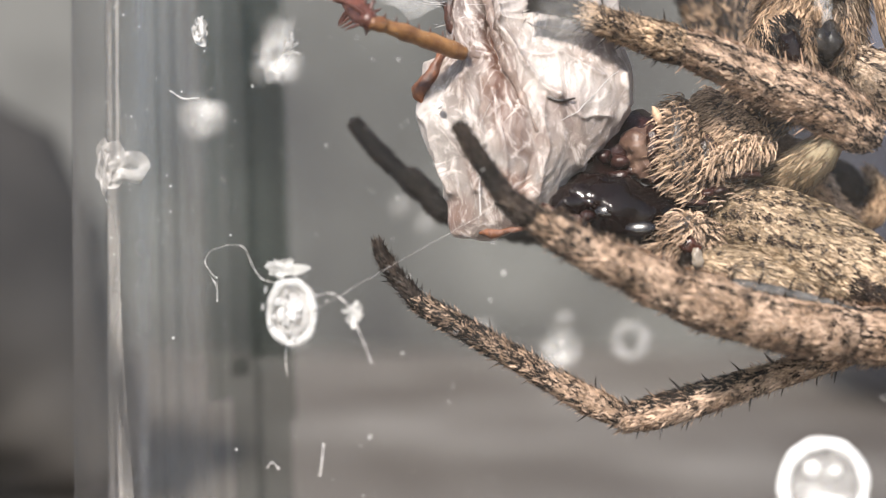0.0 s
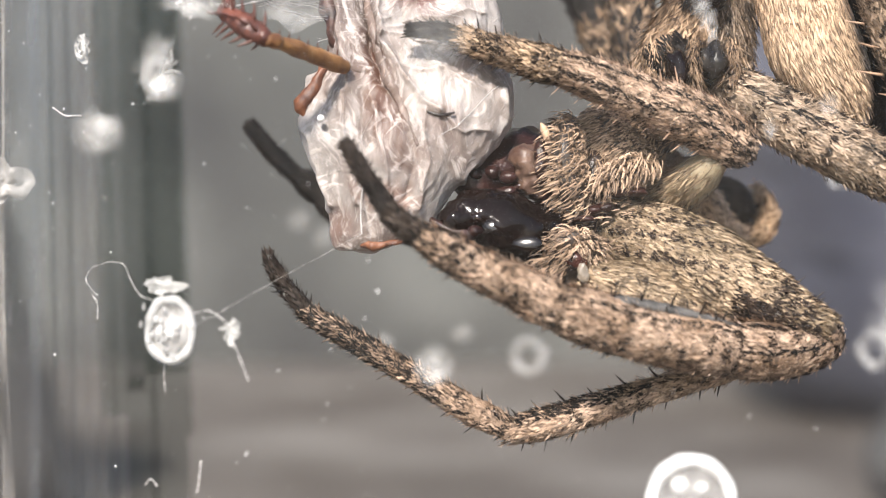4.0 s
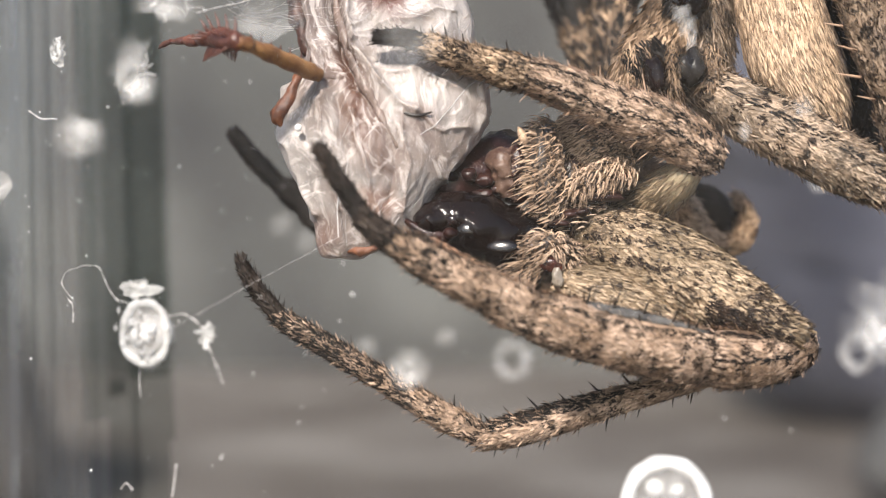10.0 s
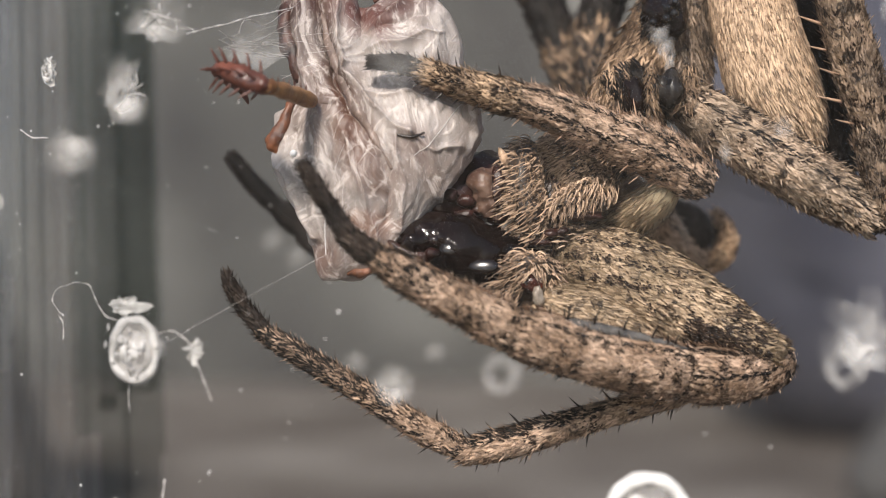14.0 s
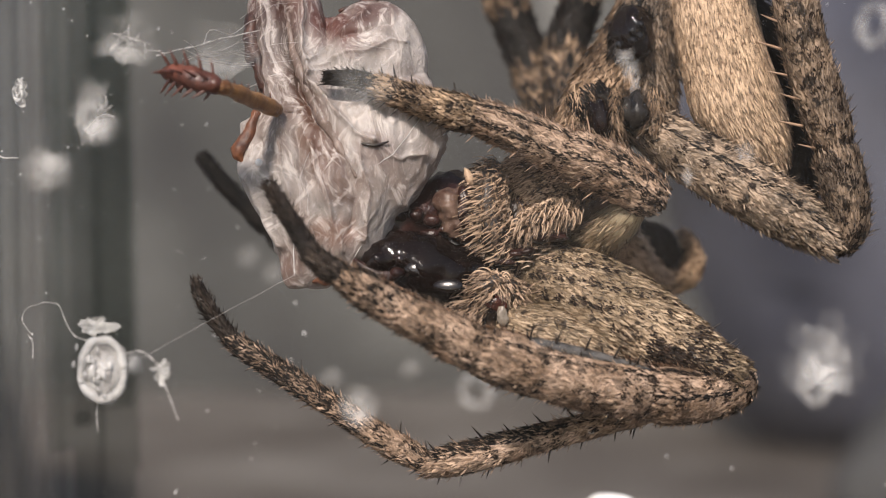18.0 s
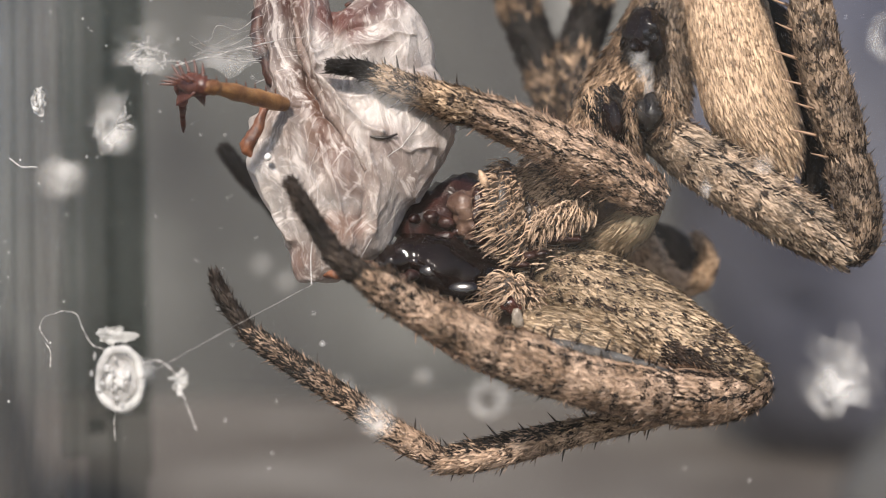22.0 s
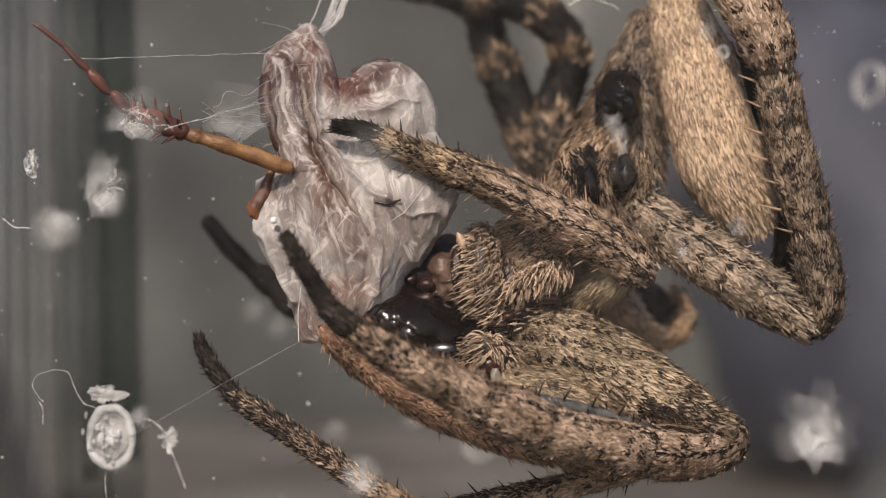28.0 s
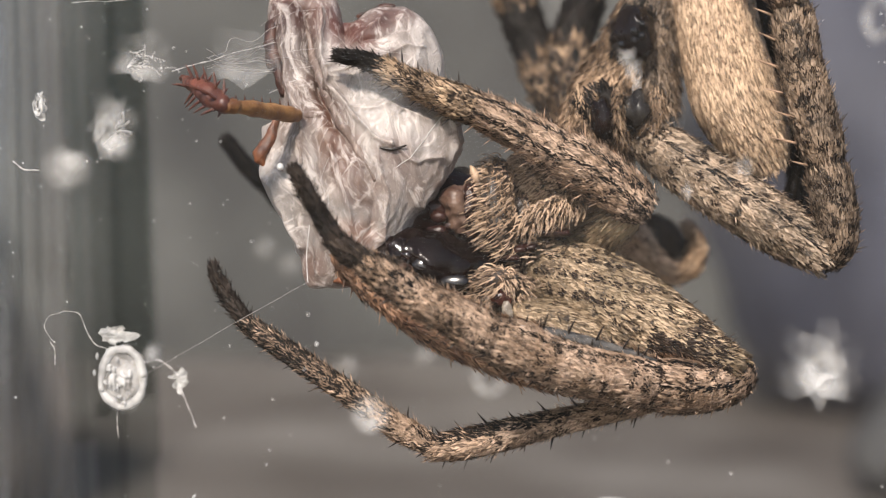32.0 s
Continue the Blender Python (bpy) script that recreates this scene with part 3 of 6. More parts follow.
def build_cloth():
    """A dark blue fold of cloth, far out of focus behind the vial."""
    spec = [(120, 300, -20, 55), (88, 300, 8, 42), (72, 300, 30, 30), (66, 300, 52, 12)]
    v, f = limb(spec, 14, 16, 6.0, 3.0)
    v[:, 2] = np.maximum(v[:, 2], -29.9)
    ob = thing("dark_cloth", "crumpled navy blue cloth lying on the table", "cloth")
    part("fold", mesh_of("fold", v, f, cloth_navy), ob)
    v, f = limb([(-130, 190, -4, 28), (-80, 190, -4, 28), (-63, 190, -8, 23), (-52, 190, -17, 13), (-42, 190, -26, 5)], 18, 16, 2.5, 8.0)
    v[:, 2] = np.maximum(v[:, 2], -29.9)
    other = thing("brown_cloth", "crumpled dark brown cloth lying on the table", "cloth")
    part("fold", mesh_of("fold", v, f, cloth_brown), other)
    v, f = limb([(150, 200, -13, 18), (100, 200, -14, 17), (72, 200, -17, 13), (52, 200, -26, 4)], 16, 16, 2.0, 5.0)
    v[:, 2] = np.maximum(v[:, 2], -29.9)
    grey = thing("grey_cloth", "crumpled grey cloth lying on the table", "cloth")
    part("fold", mesh_of("fold", v, f, cloth_grey), grey)


def build_vial():
    ob = thing("glass_vial", "clear round glass vial with specks and smears, standing on the table", "vial", (VX, VY, 0))
    n = 96
    prof = [(VR, LOW + 1.2), (VR, HIGH), (VR + WALL * 0.5, HIGH + 0.35), (VR + WALL, HIGH), (VR + WALL, LOW + 0.4), (VR + WALL - 0.4, LOW - 0.65)]
    verts = [(r * math.cos(a), r * math.sin(a), z) for a in np.linspace(0, 2 * np.pi, n, endpoint=False) for r, z in prof]
    m = len(prof)
    faces = [[i * m + j, i * m + j + 1, ((i + 1) % n) * m + j + 1, ((i + 1) % n) * m + j] for i in range(n) for j in range(m - 1)]
    wall = part("wall", mesh_of("wall", verts, faces, vial_glass), ob)
    wall.visible_shadow = False
    ring = [(r * math.cos(a), r * math.sin(a), z) for r, z in ((VR, LOW + 1.2), (VR + WALL - 0.4, LOW - 0.65)) for a in np.linspace(0, 2 * np.pi, n, endpoint=False)]
    base = part("base", mesh_of("base", ring, [list(range(n)), list(range(n, 2 * n))], vial_glass, False), ob)
    base.visible_shadow = False
    return ob


def sheet_on_wall(a0, a1, z0, z1, wave, inset=0.03, cols=8, rows=40, seed=0.0, lean=0.0):
    """A single thin sheet on the vial's inner wall between two angles, with uneven edges."""
    v, f = [], []
    for k in range(rows):
        zz = z0 + (z1 - z0) * k / (rows - 1)
        for j in range(cols + 1):
            w = wave * noise.noise(Vector((zz * 0.5, seed, j // cols * 5.0)))
            a, r = radians(a0 + (a1 - a0) * j / cols + w + lean * min(max(zz, -9.0), 12.0)), VR - inset
            v.append((VX + r * math.cos(a), VY + r * math.sin(a), zz))
    n = cols + 1
    f = [[k * n + j, k * n + j + 1, (k + 1) * n + j + 1, (k + 1) * n + j] for k in range(rows - 1) for j in range(cols)]
    return v, f


def build_dark_strip():
    """Thin films that run down the rear and side of the vial, and pale painted gleams beside them."""
    ob = thing("dark_strip", "dark green see-through film down the vial's rear wall", "strip", (0, 0, 0))
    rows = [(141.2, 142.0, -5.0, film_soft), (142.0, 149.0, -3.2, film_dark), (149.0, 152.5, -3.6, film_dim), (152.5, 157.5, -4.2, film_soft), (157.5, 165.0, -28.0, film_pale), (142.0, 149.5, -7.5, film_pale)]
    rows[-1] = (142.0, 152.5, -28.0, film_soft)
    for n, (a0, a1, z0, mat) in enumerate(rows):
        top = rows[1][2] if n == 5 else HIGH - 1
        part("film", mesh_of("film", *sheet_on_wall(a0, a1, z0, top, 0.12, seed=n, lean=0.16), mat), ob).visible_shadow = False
    rng = random.Random(21)
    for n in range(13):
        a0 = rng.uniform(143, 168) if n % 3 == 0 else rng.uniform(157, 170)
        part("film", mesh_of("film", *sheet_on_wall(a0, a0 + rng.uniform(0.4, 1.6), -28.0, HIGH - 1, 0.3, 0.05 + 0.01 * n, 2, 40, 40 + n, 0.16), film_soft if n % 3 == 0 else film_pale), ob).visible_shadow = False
    # pale sheets paint the bright gleams along the glass wall's edge
    side = thing("pale_gleams", "pale sheets painting the upright gleams of the vial's side wall", "streak", (0, 0, 0))
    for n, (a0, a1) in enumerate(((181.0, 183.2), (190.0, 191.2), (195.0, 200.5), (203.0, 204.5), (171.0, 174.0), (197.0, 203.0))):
        part("streak", mesh_of("streak", *sheet_on_wall(a0, a1, -27.0, HIGH - 1, 0.8, 0.03 + 0.02 * (n == 5), cols=3, seed=20 + n, lean=-1.1 if n == 5 else 0.0), gleam_glass), side).visible_shadow = False


def patch_of(rx, rz, seed, dome=0.08, lift=0.04, ragged=0.35):
    """A single thin, slightly domed sheet with a ragged rim."""
    v, f, n, m = [(0, lift + dome, 0)], [], 7, 28
    for i in range(1, n + 1):
        for j in range(m):
            a, q = 2 * math.pi * j / m, i / n
            w = 1 + ragged * q * noise.noise(Vector((math.cos(a) * 1.6, math.sin(a) * 1.6, seed)))
            v.append((rx * q * w * math.cos(a), lift + dome * (1 - q * q), rz * q * w * math.sin(a)))
    f += [[0, 1 + j, 1 + (j + 1) % m] for j in range(m)]
    for i in range(n - 1):
        f += [[1 + i * m + j, 1 + (i + 1) * m + j, 1 + (i + 1) * m + (j + 1) % m, 1 + i * m + (j + 1) % m] for j in range(m)]
    return v, f


# ---- the spider ----
FEMUR_A = [(5.08, 34.30, 0.77, 0.50), (5.85, 33.70, 0.45, 0.84), (6.79, 33.30, -0.03, 0.90), (7.81, 32.90, -0.56, 0.69), (8.60, 32.50, -0.94, 0.42), (9.00, 32.30, -1.05, 0.25)]
FEMUR_B = [(4.50, 34.00, -0.12, 0.34), (4.95, 33.10, -0.30, 0.51), (5.78, 32.90, -0.56, 0.53), (6.76, 33.00, -0.99, 0.45), (7.56, 33.30, -1.33, 0.36)]
PATELLA_A = [(9.21, 32.9, -1.11, 0.23), (8.83, 32.6, -1.37, 0.42), (8.04, 32.3, -1.48, 0.50), (7.16, 32.0, -1.39, 0.50)]
TIBIA_A = [(7.26, 32.0, -1.39, 0.48), (6.29, 31.7, -1.21, 0.54), (5.24, 31.4, -0.96, 0.50), (4.0, 31.1, -0.55, 0.45)]
METATARSUS_A = [(4.1, 31.1, -0.62, 0.42), (3.39, 30.9, -0.22, 0.37), (2.59, 30.7, 0.18, 0.32), (1.7, 30.6, 0.72, 0.26)]
TARSUS_A = [(1.75, 30.6, 0.69, 0.21), (1.21, 30.5, 1.05, 0.18), (0.81, 30.5, 1.64, 0.14), (0.39, 30.5, 2.33, 0.11)]
TIBIA_B = [(7.71, 33.6, -1.81, 0.24), (6.8, 33.3, -2.01, 0.25), (5.48, 33, -2.31, 0.29), (4.19, 32.8, -2.64, 0.31), (3.17, 32.7, -2.84, 0.28)]
METATARSUS_B = [(3.23, 32.7, -2.81, 0.25), (2.38, 32.7, -2.37, 0.26), (1.32, 32.7, -1.68, 0.23), (0.25, 32.8, -1, 0.21), (-0.51, 32.9, -0.53, 0.17)]
TARSUS_B = [(-0.45, 32.9, -0.58, 0.16), (-0.89, 33, -0.05, 0.15), (-1.11, 33, 0.32, 0.13), (-1.2, 33, 0.55, 0.06)]
PATELLA_2 = [(7.4, 33.0, 2.17, 0.36), (6.93, 32.7, 2.47, 0.52), (6.27, 32.5, 2.83, 0.53), (5.51, 32.3, 3.11, 0.45)]
TIBIA_2 = [(5.61, 32.3, 3.05, 0.43), (4.75, 32.0, 3.4, 0.42), (3.86, 31.7, 3.7, 0.33)]
METATARSUS_2 = [(3.91, 31.7, 3.67, 0.35), (3.18, 31.4, 3.85, 0.32), (2.47, 31.2, 4.05, 0.26), (2.02, 31.1, 4.21, 0.22)]
TARSUS_2 = [(2.07, 31.1, 4.19, 0.17), (1.67, 31, 4.31, 0.15), (1.23, 31, 4.33, 0.11)]
FEMUR_2 = [(7.12, 33.0, 2.1, 0.2), (6.81, 33.40, 1.75, 0.39), (6.41, 34.20, 1.38, 0.43), (5.97, 35.00, 1.16, 0.45)]
FEMUR_3 = [(7.27, 34.10, 3.66, 0.41), (7.93, 33.70, 3.18, 0.54), (8.97, 33.40, 2.52, 0.57), (10.00, 33.10, 1.86, 0.53), (10.76, 32.90, 1.29, 0.26)]
PATELLA_3 = [(10.91, 33.20, 1.19, 0.22), (11.05, 33.00, 1.70, 0.39), (10.94, 32.90, 2.44, 0.42), (10.76, 32.90, 3.14, 0.36)]
TIBIA_3 = [(10.79, 32.90, 3.07, 0.38), (10.49, 32.90, 4.05, 0.44), (10.19, 33.00, 5.14, 0.42), (10.00, 33.10, 6.24, 0.37)]
METATARSUS_3 = [(9.97, 32.95, 6.28, 0.42), (9.70, 33.00, 6.95, 0.53), (9.28, 33.10, 7.70, 0.52), (8.50, 33.40, 8.90, 0.38)]
ABDOMEN = [(8.36, 35.40, 7.98, 0.52), (8.58, 35.10, 6.89, 0.71), (8.79, 34.90, 6.17, 0.81), (8.97, 34.60, 5.11, 0.85), (9.23, 34.50, 4.20, 0.89), (9.63, 34.40, 3.36, 0.65), (9.86, 34.40, 2.85, 0.31)]
HEAD = [(7.65, 36.10, 6.61, 0.48), (7.27, 35.60, 5.55, 0.63), (6.88, 35.10, 4.70, 0.70), (6.49, 34.70, 3.86, 0.76), (6.24, 34.40, 2.94, 0.87)]
CARAPACE = [(7.95, 35.9, 7.4, 0.4), (7.75, 35.6, 6.4, 0.62), (7.55, 35.4, 5.4, 0.68), (7.5, 35.2, 4.6, 0.66), (7.55, 35.1, 3.9, 0.55)]
TRUNK = [(6.76, 35.70, 3.32, 0.68), (5.50, 35.00, 2.40, 0.73), (5.02, 34.50, 1.82, 0.83), (4.73, 34.20, 0.99, 0.68), (4.92, 34.40, 0.32, 0.48)]
PALP_HIGH = [(4.4, 33.8, 2.75, 0.2), (4.3, 33.45, 2.45, 0.28), (4.28, 33.3, 1.95, 0.32), (4.4, 33.25, 1.45, 0.3), (4.55, 33.4, 1.05, 0.16)]
PALP_MID = [(6.0, 33.5, 1.98, 0.1), (5.55, 33.2, 1.95, 0.15), (5.15, 33.1, 1.76, 0.16), (4.85, 33.15, 1.55, 0.1)]
PALP_TOP = [(4.8, 34.1, 2.95, 0.2), (5.12, 33.9, 2.62, 0.33), (5.45, 33.85, 2.32, 0.32), (5.9, 33.9, 2.1, 0.2)]
LIP = [(3.75, 33.65, 2.35, 0.12), (3.6, 33.45, 2.15, 0.24), (3.58, 33.36, 1.9, 0.27), (3.68, 33.34, 1.62, 0.22), (3.84, 33.4, 1.4, 0.1)]
PALP_LOW = [(3.94, 33.2, -0.38, 0.12), (3.93, 32.95, 0.0, 0.2), (4.08, 32.85, 0.36, 0.23), (4.4, 32.8, 0.55, 0.22)]
PALP_END = [(4.3, 32.8, 0.54, 0.2), (4.62, 32.85, 0.5, 0.18), (4.84, 32.95, 0.25, 0.14), (4.88, 33.1, -0.1, 0.08)]
JAW_LOW = [(2.05, 32.80, 0.81, 0.30), (2.63, 33.10, 0.98, 0.54), (3.23, 33.20, 0.76, 0.64), (3.88, 33.50, 0.50, 0.61), (4.56, 34.20, 0.41, 0.49)]
JAW_HIGH = [(2.36, 33.60, 1.58, 0.33), (2.90, 33.80, 1.80, 0.54), (3.56, 34.20, 2.03, 0.66), (4.45, 34.60, 2.06, 0.58)]
BACK_1 = [(6.4, 38.3, 3.6, 0.62), (5.75, 40.3, 5.0, 0.60), (5.25, 41.0, 6.29, 0.57), (4.79, 41.5, 7.58, 0.52), (4.54, 42.0, 8.49, 0.48), (3.57, 42.5, 9.13, 0.44), (2.2, 43.0, 9.4, 0.36)]
BACK_2 = [(6.3, 38.0, 3.7, 0.60), (6.2, 39.5, 5.59, 0.56), (6.57, 39.8, 6.95, 0.53), (6.19, 40.0, 7.91, 0.52), (5.15, 40.5, 8.52, 0.48), (3.95, 41.0, 8.74, 0.42)]
BACK_3 = [(6.5, 36.4, 2.0, 0.45), (7.3, 37.4, 1.5, 0.42), (8.05, 38.2, 0.72, 0.34), (8.75, 38.6, 0.62, 0.24), (9.0, 38.8, 1.05, 0.2), (8.88, 39.0, 1.5, 0.14)]
BACK_4 = [(8.31, 36.20, 7.38, 0.48), (9.76, 35.60, 6.02, 0.41), (10.49, 35.20, 4.47, 0.39), (10.73, 35.00, 2.93, 0.35), (10.53, 35.00, 1.77, 0.24)]
BLACK_LEG = [(-1.78, 36, 2.79, 0.15), (-1.32, 36, 2.22, 0.19), (-0.82, 36, 1.72, 0.18), (-0.66, 36, 1.62, 0.27), (-0.3, 36, 1.3, 0.24), (0.2, 36, 0.9, 0.26), (2.4, 36.4, 0.5, 0.31), (4.6, 36.6, 0.9, 0.36)]
UNDER_LEG = [(1.22, 32.2, 0.9, 0.12), (1.5, 32.2, 0.62, 0.22), (2.07, 32.2, 0.15, 0.25), (3.11, 32.2, -0.55, 0.28), (4.7, 32.3, -1.2, 0.3), (6.4, 32.5, -1.58, 0.28)]
PIVOT_A, PIVOT_B, PIVOT_2, PIVOT_3, PIVOT_SPIDER = (9.2, 32.95, -1.1), (7.7, 33.6, -1.8), (7.4, 33.0, 2.17), (10.9, 33.2, 1.19), (6.79, 34.5, 1.11)
seeds = iter(range(10, 400))
tip_claw = spike_mesh("claw", skin_spine, 0.26, 0.03)
upright_spine = spike_mesh("spine", skin_spine, 0.34, 0.022)


def knuckled(spec, pinch=0.8, swell=1.06):
    """The same segment with a slight waist at both ends and a swelling next to each."""
    c, r = spline(spec, 9)
    k = np.array([pinch, swell, 1.04, 1.0, 1.0, 1.0, 1.03, swell, pinch])
    return [(*p, q) for p, q in zip(c.tolist(), (r * k).tolist())]


def deeper(spec, most=1.5):
    """The raised leg bends back to where its tip rests on the prey."""
    out = []
    for x, y, z, r in spec:
        k = (y + most * min(max((33.0 - y) / 2, 0), 1)) / y
        out.append((2.0 + (x - 2.0) * k, y * k, 1.1 + (z - 1.1) * k, r * k))
    return out


def pushed(spec, k, eye=(2.5, 0.3, 0.7)):
    """The same limb further from eye, and larger by as much."""
    return [(*(e + (q - e) * k for q, e in zip(p[:3], eye)), p[3] * k) for p in spec]


BLACK_LEG = pushed(BLACK_LEG, 1.1)
BARE_2 = [(5.85, 31.98, 3.0, 0.05), (6.05, 31.96, 2.84, 0.10), (6.3, 32.0, 2.62, 0.10), (6.52, 32.1, 2.42, 0.05)]
PATELLA_2, TIBIA_2, METATARSUS_2, TARSUS_2, BARE_2 = ([(x, y, z, 0.9 * r) for x, y, z, r in deeper(q)] for q in (PATELLA_2, TIBIA_2, METATARSUS_2, TARSUS_2, BARE_2))
TIBIA_B, METATARSUS_B, TARSUS_B = ([(x, y, z, 0.88 * r) for x, y, z, r in q] for q in (TIBIA_B, METATARSUS_B, TARSUS_B))
(PATELLA_A, TIBIA_A, METATARSUS_A, TARSUS_A, TIBIA_B, METATARSUS_B, PATELLA_2, TIBIA_2, METATARSUS_2, TARSUS_2, PATELLA_3, TIBIA_3, METATARSUS_3) = [
    knuckled(x) for x in (PATELLA_A, TIBIA_A, METATARSUS_A, TARSUS_A, TIBIA_B, METATARSUS_B, PATELLA_2, TIBIA_2, METATARSUS_2, TARSUS_2, PATELLA_3, TIBIA_3, METATARSUS_3)]


def furry(name, spec, parent, fur_mat, count, origin, label="", hair=0.30, width=0.032, lift=0.26, spread=0.22, rings=18, sub=None, flat=1.0, rough=0.03, under=None, curl=0.25):
    """A part with its coat of hair; in sub, the parent of the hair where that is not the part itself."""
    seed = next(seeds)
    o = np.array(origin)
    ob = part(name, mesh_of(name, *limb(spec, rings, 16, rough, seed, o, flat), under or pelts[fur_mat.name]), parent, label)
    part("hair", mesh_of("hair", *coat(spec, count, hair, width, lift, seed, o, spread, flat, curl=curl), fur_mat, False), sub or ob, kind="stuff")
    return ob


def keyed_leg(parent, pivot, base, main, others, counts, bald=(), spine_rows=()):
    """A leg from its knee on: the main segment carries the others, so that all of them swing together."""
    o = np.array(pivot)
    name, spec, mat, f = main
    ob = part(name, mesh_of(name, *limb(spec, 30, 24, 0.035, next(seeds), o, 1.0, 0.03), pelts[f.name]), parent, at=np.array(pivot) - np.array(base))
    part("hair", mesh_of("hair", *joined(coat(spec, int(counts[0] * 1.3), 0.2, 0.046, 0.16, next(seeds), o, 0.24, bald=bald), coat(spec, counts[0] // 3, 0.2, 0.024, 0.9, next(seeds), o, 0.4)), f, False), ob, kind="stuff")
    for (other, ospec, omat, of), count in zip(others, counts[1:]):
        part(other, mesh_of(other, *limb(ospec, 26, 24, 0.03, next(seeds), o, 1.0, 0.03), pelts[of.name]), ob)
        part("hair", mesh_of("hair", *joined(coat(ospec, int(count * 1.3), 0.2, 0.046, 0.16, next(seeds), o, 0.24, bald=bald if of is not fur_black else ()), coat(ospec, count // 3, 0.2, 0.024, 0.9, next(seeds), o, 0.4)), of, False), ob, kind="stuff")
    for spec, where, data in spine_rows:
        spines(ob, spec, where, data, o)
    rng = random.Random(len(spine_rows) + counts[0])
    pieces = [spots(spec, where, 10, 5 + k, o, 0.09) for k, (spec, where, data) in enumerate(spine_rows) if data is spine_dark]
    for k, (other, ospec, omat, of) in enumerate((main, *others)):
        if of is not fur_smoke and of is not fur_black:
            rows = [((j + 0.5 + rng.uniform(-0.3, 0.3)) / 9, a + rng.uniform(-10, 10), rng.uniform(1.0, 2.1)) for j in range(9) for a in (40, 75, 110, 145, 175)]
            pieces.append(spots(ospec, [w for w in rows if rng.random() < 0.7], 26, 40 + k, o, 0.1))
    part("spots", mesh_of("spots", *joined(*pieces), fur_spot, False), ob, "dark spots of short hair", kind="stuff")
    return ob


def banded(spec, parent, o, label):
    """A black-haired leg with tan rings of hair."""
    spec = [(x, y, z, 0.84 * r) for x, y, z, r in spec]
    ob = furry("leg", spec, parent, fur_black, 2600, o, label, 0.34, 0.05, 0.3, 0.25, 24)
    c, r = spline(spec, 41)
    for a, z in ((0, 8), (15, 18), (24, 26), (33, 37)):
        ring = [(*p, q * 1.03) for p, q in zip(c[a:z + 1].tolist(), r[a:z + 1].tolist())]
        part("band", mesh_of("band", *coat(ring, 80 * (z - a), 0.34, 0.05, 0.4, a + 60, o, 0.5), fur_brown, False), ob, "tan ring of hair", kind="stuff")
    return ob


